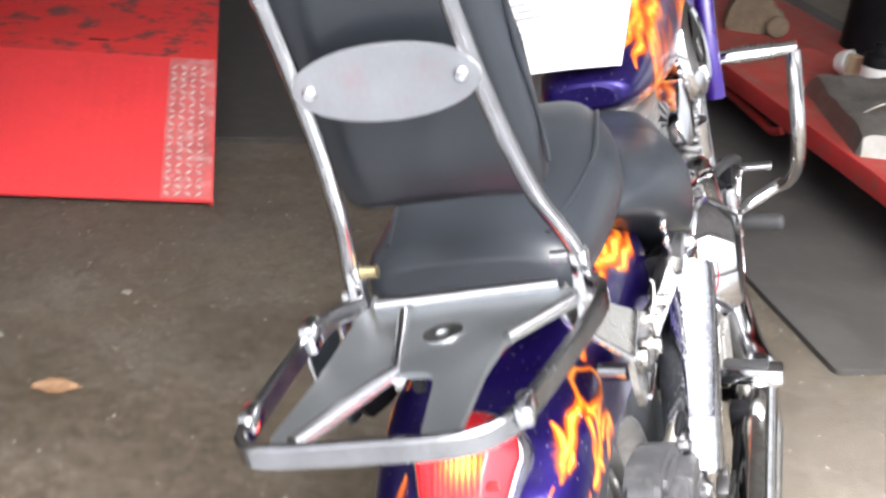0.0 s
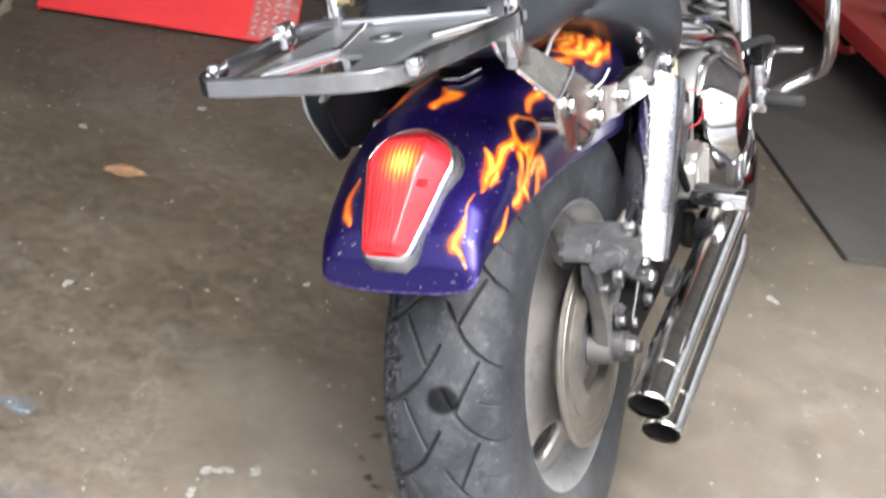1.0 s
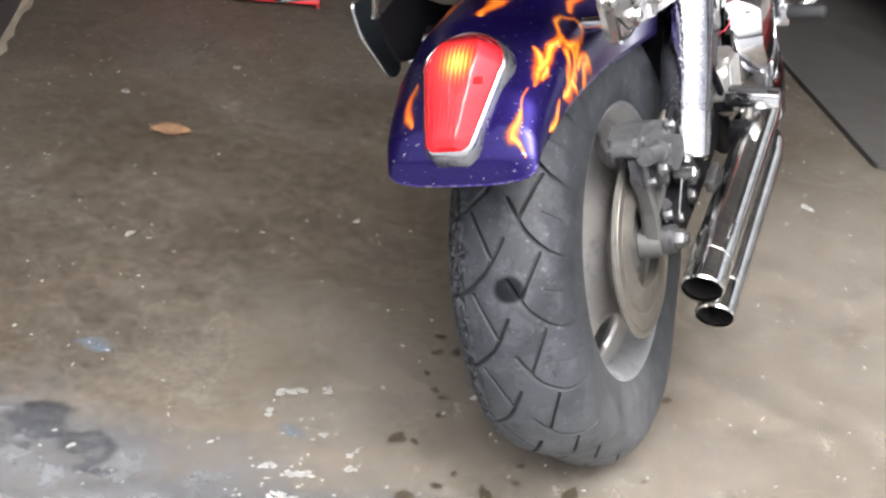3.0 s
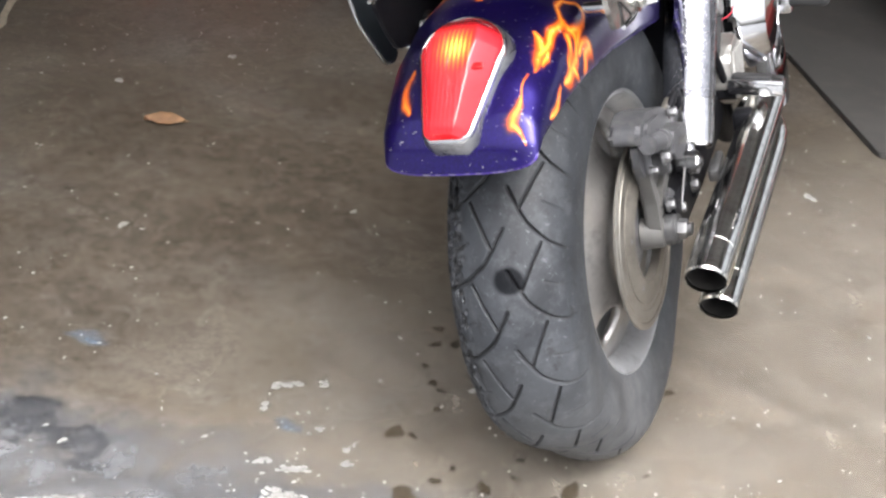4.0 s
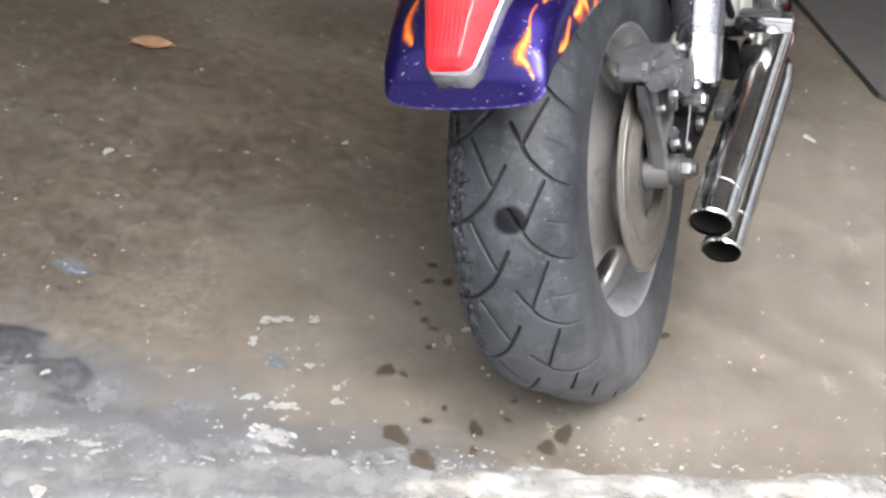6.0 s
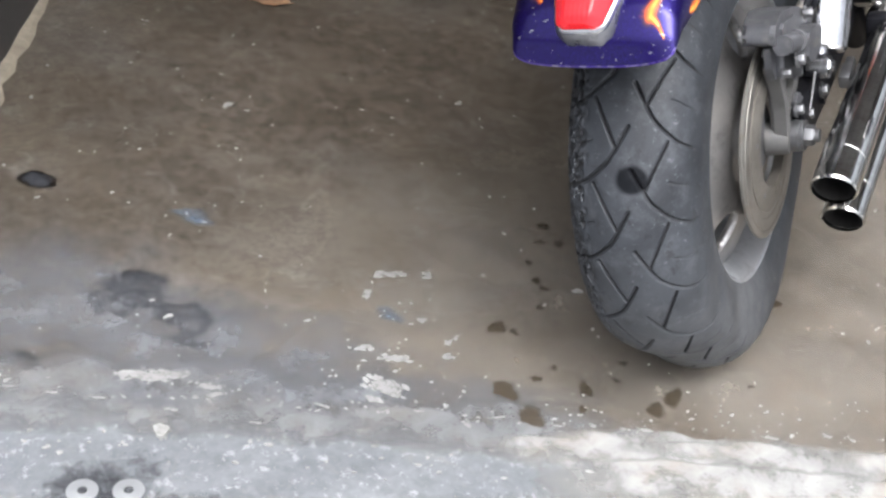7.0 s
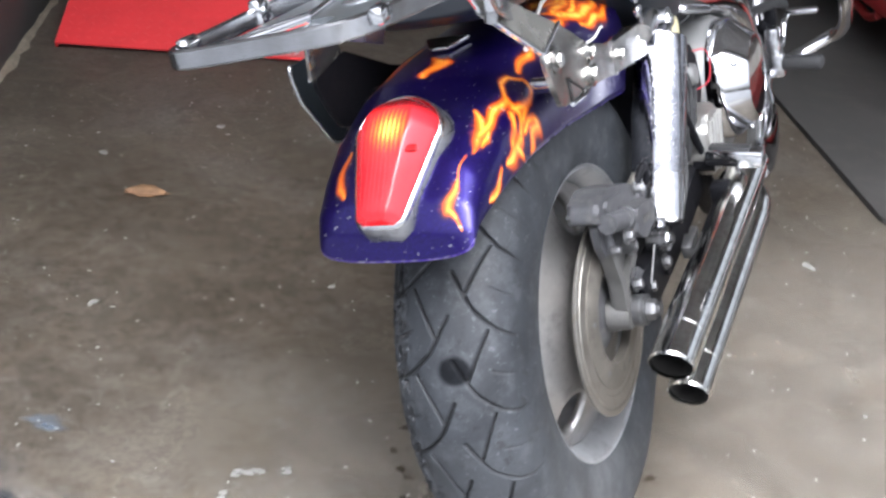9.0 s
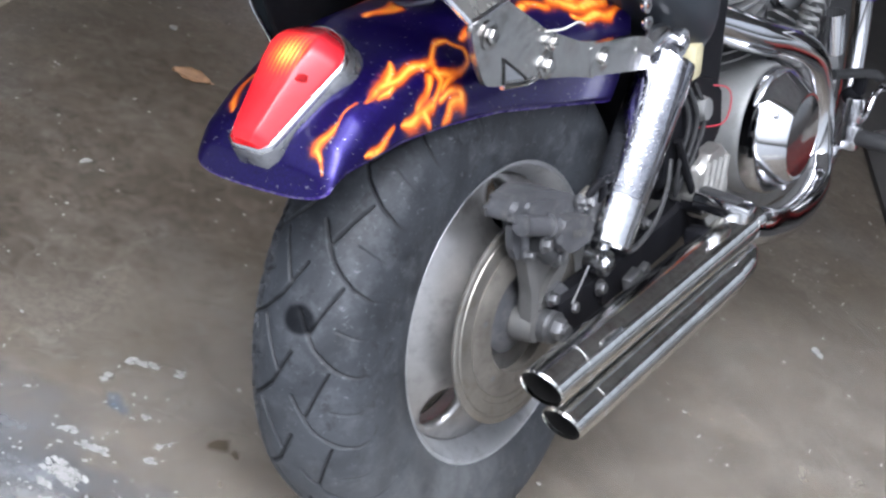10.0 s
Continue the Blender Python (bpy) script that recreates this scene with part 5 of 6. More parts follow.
def strut(side):
    """The fender rail: a chrome plate with its bolts and the flat arm up to the sissy bar."""
    st = empty("fender_strut", Matrix(), "", "")
    st.parent = bike
    st["label"] = "bolted chrome fender strut plate"
    x = 0.122 * side
    # the plate stands out a little more at its rear
    lay = pose(0.1275 * side, -0.05, 0, 0, 0, 3.8 * side) @ right_side(0) @ Matrix.Translation((0.05, 0, 0))

    def on_plate(y, z, out=0.0):
        return lay @ Vector((y, z, out * side))

    bm = bmesh.new()
    out = rounded([(-0.207, 0.720), (-0.190, 0.679), (-0.172, 0.653), (-0.132, 0.647), (-0.05, 0.641), (0.02, 0.631), (0.082, 0.619), (0.082, 0.663), (0.035, 0.669), (-0.045, 0.692), (-0.138, 0.736)], 0.008)
    sheet(bm, out, 0.006, lay, 0.0024)
    # the far side's plate and rail are black, their shade put into the colour
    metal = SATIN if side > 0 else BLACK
    plate = part("side_plate", bm, metal, st, "smeared chrome side plate" if side > 0 else "side plate coloured black in place of shade")
    bm = bmesh.new()
    sheet(bm, rounded([(0.06, 0.624), (0.06, 0.662), (0.17, 0.657), (0.262, 0.645), (0.262, 0.606)], 0.006), 0.013, right_side(0.117 * side), 0.003)
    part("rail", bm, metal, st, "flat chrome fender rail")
    for y, z, r in ((-0.171, 0.705, 0.0085), (-0.040, 0.680, 0.006), (-0.046, 0.655, 0.0088), (0.092, 0.641, 0.0085), (0.175, 0.639, 0.005)):
        bm = bmesh.new()
        p = on_plate(y, z, 0.003)
        bolt(bm, p, (side, 0, 0), r, 0.007)
        turned(bm, [(r * 1.2, 0), (r * 1.75, 0), (r * 1.75, 0.0025), (r * 1.2, 0.003)], 24, axis_to(p, (side, 0, 0)), True)
        part("strut_bolt", bm, SATIN, st, "dull bolt head with washer")
    bm = bmesh.new()
    sheet(bm, [(-0.139, 0.674), (-0.136, 0.652), (-0.092, 0.648)], 0.003, lay @ Matrix.Translation((0, 0, 0.0026 * side)), 0.0006)
    part("slot", bm, CHROME_DULL, plate, "triangular recess in the plate")
    bm = bmesh.new()
    tube(bm, [on_plate(*q, 0.0042) for q in ((-0.136, 0.649), (-0.139, 0.676), (-0.088, 0.647))], 0.0013, 8)
    part("slot_rim", bm, SOOTY, plate, "dark line round the recess")
    bm = bmesh.new()
    tube(bm, [on_plate(*q, 0.004) for q in ((-0.140, 0.647), (-0.09, 0.6425), (-0.068, 0.644))], 0.0028, 8)
    part("folded_lip", bm, CHROME, plate, "bright folded lip")
    bm = bmesh.new()
    tube(bm, [on_plate(*q, 0.0036) for q in ((-0.207, 0.721), (-0.138, 0.737))], 0.0024, 8)
    part("fold", bm, CHROME, plate, "bright edge of the fold")
    bm = bmesh.new()
    for y, z in ((0.206, 0.668), (0.200, 0.690)):
        turned(bm, [(0.004, -0.003), (0.009, -0.003), (0.010, 0.0), (0.009, 0.003), (0.004, 0.003)], 20, axis_to((x * 0.97, y, z), (side, 0, 0)), True)
    part("lifting_eye", bm, CHROME_DULL, st, "small chrome double eye")
    bm = bmesh.new()
    tube(bm, [(0.090 * side, -0.125, 0.668), (0.118 * side, -0.128, 0.668)], 0.009, 14)
    part("spacer", bm, CHROME_DULL, st, "chrome spacer behind the plate")
    # flat arm, bent in from the plate's fold and up to the sissy bar
    bm = bmesh.new()
    rows = []
    for a, b in ((on_plate(-0.205, 0.720), on_plate(-0.139, 0.7355)), (Vector((0.101 * side, -0.254, 0.780)), Vector((0.099 * side, -0.212, 0.789))), (Vector((0.097 * side, -0.262, 0.797)), Vector((0.097 * side, -0.226, 0.806)))):
        n = Vector((0.55 * side, -0.25, 0.80)) * 0.0025
        rows.append([a + n, b + n, b - n, a - n])
    skin(bm, rows)
    part("arm", bm, ARM, st, "flat cream-toned chrome arm")
    bm = bmesh.new()
    tube(bm, [rows[0][0], rows[1][0], rows[2][0]], 0.0030, 8)
    part("arm_edge", bm, CHROME, st, "bright folded edge of the arm")
    bm = bmesh.new()
    tube(bm, curve([(x, 0.20, 0.64), (x, 0.235, 0.652), (x - 0.004 * side, 0.268, 0.638)], 5), 0.014, 14)
    part("shock_mount", bm, CHROME_DULL, st)


strut(1)
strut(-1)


def seat_stay():
    """A thin pale rod over the fender, under the arm."""
    bm = bmesh.new()
    tube(bm, [on_fender(u, v, 0.012)[0] for u, v in ((0.89, 0.11), (0.754, 0.23), (0.66, 0.33), (0.59, 0.42), (0.55, 0.45))], 0.0028, 8)
    part("seat_stay", bm, WHITE, bike, "thin cream-coloured rod over the fender")
    bm = bmesh.new()
    tube(bm, curve([(0.136, -0.060, 0.694), (0.133, -0.02, 0.691), (0.128, 0.02, 0.693), (0.120, 0.05, 0.686)], 5), 0.0013, 8)
    part("seat_cable", bm, WHITE, bike, "pale cable along the plate's top edge")


seat_stay()


def side_bracket():
    """The dark rounded plate that stands out on the far side."""
    rim = rounded([(-0.190, 0.735), (-0.182, 0.694), (-0.132, 0.624), (-0.104, 0.622), (-0.084, 0.66), (-0.08, 0.735)], 0.010)
    bm = bmesh.new()
    sheet(bm, rim, 0.004, right_side(-0.176), 0.001)
    ob = part("side_bracket", bm, surface("dark_blued_plate", (0.05, 0.06, 0.07), 0.35, 0.4, 0.2, 12, 120, 0.1), bike, "dark angular bracket plate with a bright edge")
    bm = bmesh.new()
    tube(bm, [right_side(-0.176) @ Vector((y, z, 0)) for y, z in rim[1:24]], 0.0028, 8)
    part("bright_edge", bm, CHROME_DULL, ob, "bright folded edge")
    bm = bmesh.new()
    tube(bm, curve([(-0.172, -0.120, 0.668), (-0.163, -0.128, 0.676), (-0.160, -0.122, 0.688), (-0.165, -0.112, 0.690)], 5), 0.0022, 8)
    part("wire_hook", bm, STEEL, ob)
    bm = bmesh.new()
    tube(bm, [(-0.12, -0.09, 0.665), (-0.176, -0.10, 0.665)], 0.012, 14)
    part("bracket_stud", bm, BLACK, ob)


side_bracket()


HAZED = surface("hazed_rack_chrome", (0.42, 0.42, 0.435), 0.2, 1.0, 0.15, 24, 160, 0.06, ((0.25, 0.24, 0.23), 0.45), 0, 0.1)


def sissy_bar():
    sb = empty("sissy_bar", Matrix.Translation((0.028, -0.012, 0)), "", "")
    sb.parent = bike
    sb["label"] = "chrome sissy bar with black padded backrest"
    shift = -0.006
    bm = bmesh.new()
    left = [(-0.092, -0.246, 0.770), (-0.100, -0.246, 0.815), (-0.101, -0.247, 0.845), (-0.095, -0.256, 0.875), (-0.088, -0.272, 0.91), (-0.081, -0.295, 0.97), (-0.077, -0.322, 1.04), (-0.076, -0.345, 1.10)]
    top = [(-0.076, -0.350, 1.113), (-0.070, -0.354, 1.126), (-0.056, -0.356, 1.132)]
    lean_in = (0, 0, -0.002, -0.006, -0.010, -0.013, -0.015, -0.016, -0.016, -0.016, -0.014)
    half = left + top
    path = half + [(-x + e, y, z) for (x, y, z), e in zip(half[::-1], lean_in[::-1])]
    tube(bm, [p + Vector((shift, 0, 0)) for p in curve(path, 5)], 0.0075, 14, 0.8)
    part("hoop", bm, HAZED, sb, "bent chrome hoop")
    # padded back, in front of the hoop
    bm = bmesh.new()
    d = Vector((0, -0.33, 0.94)).normalized()
    f = Vector((0, 0.94, 0.33)).normalized()
    o = Vector((shift - 0.008, -0.258, 0.893))
    rings = []
    for k, (h, w, th) in enumerate(((0.0, 0.060, 0.012), (0.004, 0.080, 0.028), (0.015, 0.088, 0.040), (0.06, 0.093, 0.048), (0.12, 0.094, 0.050), (0.19, 0.090, 0.048), (0.225, 0.082, 0.042), (0.243, 0.065, 0.028), (0.247, 0.045, 0.012))):
        c = o + d * h + f * 0.034
        ring = []
        for j in range(40):
            a = 2 * math.pi * j / 40
            cx, sy = math.cos(a), math.sin(a)
            px = math.copysign(abs(cx) ** 0.55, cx) * w
            py = math.copysign(abs(sy) ** 0.7, sy) * th * (1.0 if sy > 0 else 0.55)
            sag = 0.012 * (px / w) ** 2 if k < 3 else 0
            ring.append(c + Vector((px, 0, 0)) + f * py - d * sag)
        rings.append(ring)
    skin(bm, rings)
    pad = part("backrest_pad", bm, VINYL, sb, "black vinyl backrest pad with seams", sharp=60)
    for k in (-1, 1):
        bm = bmesh.new()
        seam = [o + d * (0.02 + 0.2 * t) + f * (0.030 + 0.004 * math.sin(t * 9)) + Vector((k * (0.0935 + 0.001 * math.sin(t * 3)), 0, 0)) for t in np.linspace(0, 1, 14)]
        tube(bm, seam, 0.0022, 6)
        part("seam", bm, VINYL, pad)
    # oval name plate across the hoop
    m = Matrix.Translation(Vector((shift - 0.005, -0.3195, 1.020))) @ Matrix(((1, 0, 0, 0), (0, d.y, -f.y, 0), (0, d.z, -f.z, 0), (0, 0, 0, 1)))
    bm = bmesh.new()
    sheet(bm, [(0.0745 * math.cos(a), 0.0325 * math.sin(a)) for a in np.linspace(0, 2 * math.pi, 56, endpoint=False)], 0.004, m, 0.0012)
    plate = part("oval_plate", bm, surface("brushed_plate", (0.36, 0.37, 0.39), 0.42, 0.7, 0.1, 12, 260, 0.15, ((0.45, 0.2, 0.22), 0.25)), sb, "brushed metal oval plate")
    for s in (-1, 1):
        bm = bmesh.new()
        turned(bm, [(0, 0), (0.0065, 0), (0.006, 0.002), (0.004, 0.004), (0, 0.0045)], 20, m @ Matrix.Translation((0.060 * s, 0, 0.002)))
        part("dome_screw", bm, CHROME, plate, "bright dome screw")
    # clamps at the foot
    for s in (-1, 1):
        bm = bmesh.new()
        block(bm, pose(0.099 * s + shift, -0.246, 0.815, -4), (0.016, 0.018, 0.07), 0.005)
        part("foot_clamp", bm, CHROME, sb)
        for z, inward, long in ((0.843, -1, 0.022), (0.822, 1, 0.014)):
            bm = bmesh.new()
            tube(bm, [(0.098 * s + shift + 0.007 * s * inward, -0.247, z), (0.098 * s + shift + long * s * inward, -0.247, z)], 0.0055, 14)
            part("clamp_bolt", bm, BRASS if s < 0 and inward < 0 else CHROME_DULL, sb)


sissy_bar()


def luggage_rack():
    rk = empty("luggage_rack", Matrix.Translation((0.034, -0.020, 0.829)) @ pose(0, 0, 0, 0, -2, 0), "", "")
    rk.parent = bike
    rk["label"] = "flat chrome luggage rack with open centre"
    half = [(-0.098, -0.262, -0.004), (-0.113, -0.29, 0), (-0.119, -0.325, 0), (-0.116, -0.40, 0), (-0.110, -0.470, 0), (-0.099, -0.500, 0), (-0.075, -0.512, 0), (0, -0.513, 0)]
    path = half + [(-x + (0.10 * (y + 0.29) if y < -0.29 else 0), y, z) for x, y, z in half[-2::-1]]
    bm = bmesh.new()
    strap(bm, curve(path, 5), 0.009, 0.017, (0, 0, 1))
    part("outer_rail", bm, HAZED, rk, "chrome flat-bar outer rail")
    # centre plate with two arms running back
    bm = bmesh.new()
    out = [(-0.095, -0.270), (0.090, -0.270), (0.094, -0.295), (0.050, -0.357), (0.046, -0.40), (0.050, -0.497), (0.026, -0.503), (0.008, -0.400), (-0.024, -0.396), (-0.066, -0.497), (-0.09, -0.487), (-0.088, -0.40), (-0.092, -0.33)]
    sheet(bm, rounded(out, 0.008), 0.005, Matrix.Translation((0, 0, -0.006)), 0.001)
    part("deck_plate", bm, surface("brushed_deck", (0.30, 0.32, 0.335), 0.36, 0.9, 0.1, 10, 240, 0.12), rk, "satin metal deck plate with two arms")
    bm = bmesh.new()
    tube(bm, [(-0.08, -0.276, 0), (0.075, -0.270, 0)], 0.0065, 14)
    part("cross_bar", bm, CHROME, rk, "straight chrome cross bar")
    for p, q, r in (((-0.066, -0.494), (-0.024, -0.398), 0.0055), ((0.092, -0.297), (0.052, -0.357), 0.005), ((-0.024, -0.398), (-0.052, -0.29), 0.004)):
        bm = bmesh.new()
        tube(bm, [(p[0], p[1], -0.001), (q[0], q[1], -0.001)], r, 10)
        part("edge_rod", bm, CHROME, rk)
    bm = bmesh.new()
    turned(bm, [(0.006, 0), (0.016, 0), (0.016, 0.0015), (0.006, 0.0015)], 28, Matrix.Translation((-0.005, -0.335, -0.0035)), True)
    part("embossed_ring", bm, CHROME_DULL, rk)
    for x, y, h in ((-0.117, -0.330, 0.026), (-0.110, -0.462, 0.016), (0.094, -0.478, 0.016)):
        bm = bmesh.new()
        block(bm, pose(x, y, 0.004, 0, 0, 8), (0.014, 0.028, h), 0.005)
        part("rail_clip", bm, CHROME, rk)
    bm = bmesh.new()
    block(bm, pose(-0.01, -0.392, -0.014, 0, 0, 15), (0.010, 0.010, 0.016), 0.003)
    part("deck_bolt", bm, BLACK, rk)
    for s in (-1, 1):
        bm = bmesh.new()
        strap(bm, [(0.092 * s, -0.262, -0.008), (0.088 * s, -0.24, -0.04), (0.074 * s, -0.18, -0.062)], 0.028, 0.005, (s, 0, 0.3))
        part("mount_tab", bm, CHROME_DULL, rk)
    bm = bmesh.new()
    sheet(bm, rounded([(-0.030, 0.006), (0.030, 0.006), (0.012, -0.026), (-0.012, -0.026)], 0.006), 0.004, Matrix.Translation((-0.022, -0.085, 0.722)) @ pose(0, 0, 0, 10), 0.001)
    part("fender_badge", bm, CHROME, bike, "small chrome fender badge")


luggage_rack()


def seat():
    st = empty("seat", Matrix(), "", "")
    st.parent = bike
    st["label"] = "two-up black vinyl seat"

    def body(name, secs, label):
        bm = bmesh.new()
        rings = []
        keys = [Vector((w, t, b)) for _, w, t, b in secs]
        ys = [s[0] for s in secs]
        prof = curve([(y, 0, 0) for y in ys], 5)
        vals = curve([tuple(k) for k in keys], 5)
        for p, v in zip(prof, vals):
            w, top, bot = v
            mid, h = (top + bot) / 2, (top - bot) / 2
            ring = []
            for j in range(44):
                a = 2 * math.pi * j / 44
                c, s = math.cos(a), math.sin(a)
                ring.append((math.copysign(abs(c) ** 0.62, c) * w + SEAT_X, p.x, mid + math.copysign(abs(s) ** 0.75, s) * h))
            rings.append(ring)
        skin(bm, rings)
        return part(name, bm, VINYL, st, label, sharp=70)

    pill = body("passenger_seat", [(-0.170, 0.060, 0.800, 0.772), (-0.166, 0.090, 0.813, 0.762), (-0.14, 0.106, 0.830, 0.75), (-0.06, 0.112, 0.843, 0.742), (0.04, 0.112, 0.848, 0.74), (0.12, 0.104, 0.848, 0.735), (0.19, 0.086, 0.848, 0.735), (0.25, 0.062, 0.843, 0.735), (0.28, 0.04, 0.825, 0.735), (0.288, 0.02, 0.80, 0.74)], "black vinyl passenger pad")
    body("rider_seat", [(0.12, 0.08, 0.750, 0.728), (0.17, 0.11, 0.768, 0.704), (0.22, 0.130, 0.775, 0.674), (0.28, 0.142, 0.774, 0.630), (0.33, 0.146, 0.768, 0.598), (0.38, 0.142, 0.762, 0.582), (0.42, 0.126, 0.758, 0.604), (0.45, 0.108, 0.758, 0.645), (0.48, 0.092, 0.758, 0.68), (0.505, 0.075, 0.756, 0.70), (0.515, 0.06, 0.745, 0.715)], "black vinyl rider saddle")
    for s in (-1, 1):
        bm = bmesh.new()
        tube(bm, curve([(s * 0.078 + SEAT_X, -0.145, 0.822), (s * 0.092 + SEAT_X, -0.06, 0.834), (s * 0.094 + SEAT_X, 0.04, 0.838), (s * 0.070 + SEAT_X, 0.20, 0.838)], 6), 0.003, 6)
        part("piping", bm, VINYL, pill, "black seam piping")


SEAT_X = -0.009
seat()


def tank():
    tk = empty("fuel_tank", Matrix(), "", "")
    tk.parent = bike
    tk["label"] = "purple fuel tank with orange flames"
    secs = [(0.497, 0.04, 0.795, 0.765), (0.503, 0.056, 0.803, 0.758), (0.525, 0.068, 0.813, 0.748), (0.58, 0.079, 0.834, 0.735), (0.66, 0.088, 0.862, 0.715), (0.78, 0.096, 0.898, 0.70), (0.92, 0.104, 0.925, 0.69), (1.05, 0.104, 0.93, 0.70), (1.17, 0.085, 0.90, 0.73), (1.22, 0.05, 0.86, 0.76)]
    ys = curve([(s[0], 0, 0) for s in secs], 10)
    vs = curve([s[1:] for s in secs], 10)
    na = 120
    co = np.zeros((len(ys), na + 1, 3))
    for k, (p, v) in enumerate(zip(ys, vs)):
        w, top, bot = v
        for j in range(na + 1):
            a = 2 * math.pi * j / na - math.pi / 2
            c, s = math.cos(a), math.sin(a)
            co[k, j] = (math.copysign(abs(c) ** 0.8, c) * w - 0.012, p.x, (top + bot) / 2 + math.copysign(abs(s) ** 0.8, s) * (top - bot) / 2)
    Y, X = co[..., 1], co[..., 0] + 0.012
    S = (Y - 0.50) / 0.76
    A = X / 0.15
    rng = random.Random(8)
    licks = []
    for k in range(16):
        a = -0.95 + k * 0.127
        s0 = 0.05 + 0.06 * rng.random()
        licks.append([(s0, a, 0.002), (s0 + 0.06, a + 0.05 * rng.uniform(-1, 1), 0.008), (s0 + 0.14, a + 0.09 * rng.uniform(-1, 1), 0.010), (s0 + 0.24, a + 0.12 * rng.uniform(-1, 1), 0.011), (s0 + 0.34, a + 0.1 * rng.uniform(-1, 1), 0.012), (0.55, a * 0.9, 0.012)])
    me = grid_mesh("shell", co, False, (("licks", flame_field(S, A, licks)),))
    link("shell", me, PAINT, tk, "", sharp=60)
    for r in (0, len(ys) - 1):
        bm = bmesh.new()
        bm.faces.new([bm.verts.new(co[r, j]) for j in range(na)])
        part("end_cap", bm, PAINT, tk)


tank()


def pegs_and_guard():
    # passenger peg
    bm = bmesh.new()
    block(bm, pose(0.182, 0.364, 0.404, 0, 6, 0), (0.085, 0.034, 0.026), 0.006)
    peg = part("passenger_peg", bm, CHROME, bike, "chrome passenger peg with rubber inlay")
    bm = bmesh.new()
    block(bm, pose(0.176, 0.364, 0.4185, 0, 6, 0), (0.060, 0.022, 0.006), 0.002)
    part("rubber_inlay", bm, RUBBER, peg, "black rubber inlay")
    bm = bmesh.new()
    strap(bm, [(0.12, 0.372, 0.398), (0.15, 0.372, 0.398)], 0.03, 0.03)
    part("peg_mount", bm, BLACK, peg)
    # rider peg and brake pedal
    bm = bmesh.new()
    block(bm, pose(0.160, 1.10, 0.342, 0, 4, 0), (0.085, 0.036, 0.03), 0.012, 3)
    peg = part("rider_peg", bm, RUBBER, bike, "black rubber rider peg")
    bm = bmesh.new()
    block(bm, pose(0.112, 1.10, 0.342), (0.03, 0.03, 0.05), 0.006)
    block(bm, pose(0.105, 1.115, 0.39), (0.026, 0.034, 0.05), 0.004)
    part("peg_bracket", bm, CHROME_DULL, peg, "chrome peg bracket")
    bm = bmesh.new()
    tube(bm, curve([(0.112, 1.11, 0.365), (0.116, 1.15, 0.375), (0.120, 1.175, 0.41), (0.126, 1.195, 0.421)], 5), 0.006, 10)
    pedal = part("brake_pedal", bm, CHROME, bike, "bent chrome brake pedal")
    bm = bmesh.new()
    block(bm, pose(0.152, 1.20, 0.423, 0, 2, 0), (0.066, 0.026, 0.012), 0.004)
    part("pedal_pad", bm, CHROME_DULL, pedal)
    bm = bmesh.new()
    block(bm, pose(0.10, 1.14, 0.44), (0.024, 0.024, 0.05), 0.004)
    tube(bm, [(0.08, 1.14, 0.42), (0.098, 1.13, 0.40)], 0.016, 14)
    part("brake_switch", bm, BLACK, bike, "black brake master cylinder")
    # engine guard
    bm = bmesh.new()
    pts = [(0.10, 1.28, 0.30), (0.125, 1.312, 0.306), (0.178, 1.335, 0.328), (0.205, 1.322, 0.345), (0.222, 1.29, 0.375), (0.234, 1.24, 0.43), (0.240, 1.217, 0.50), (0.243, 1.215, 0.60), (0.244, 1.217, 0.640)]
    tube(bm, curve(pts, 6), 0.0145, 18)
    guard = part("engine_guard", bm, CHROME, bike, "bent chrome engine guard bar")
    bm = bmesh.new()
    tube(bm, [(0.252, 1.217, 0.645), (0.12, 1.215, 0.645), (0.05, 1.21, 0.64)], 0.0135, 18)
    part("guard_cross_tube", bm, CHROME, guard)
    for k in range(9):
        bm = bmesh.new()
        turned(bm, [(0.0135, -0.003), (0.0175, -0.002), (0.0175, 0.002), (0.0135, 0.003)], 24, axis_to((0.135 + k * 0.0095, 1.217, 0.645), (1, 0, 0)), True)
        part("grip_ring", bm, CHROME, guard, "ridged grip ring")
    bm = bmesh.new()
    tube(bm, curve([(0.10, 1.17, 0.86), (0.102, 1.10, 0.70), (0.105, 1.09, 0.60)], 6), 0.018, 16)
    part("downtube", bm, PAINT_FRAME, bike, "purple frame downtube")
    # side stand on the leaning side
    bm = bmesh.new()
    tube(bm, curve([(-0.11, 0.95, 0.26), (-0.17, 0.98, 0.19), (-0.25, 1.02, 0.112)], 5), 0.013, 12)
    part("side_stand", bm, CHROME_DULL, bike)


PAINT_FRAME = surface("purple_frame_paint", (0.035, 0.01, 0.18), 0.3, 0.2, 0.2, 10, 300, 0.05, None, 0.6)
pegs_and_guard()


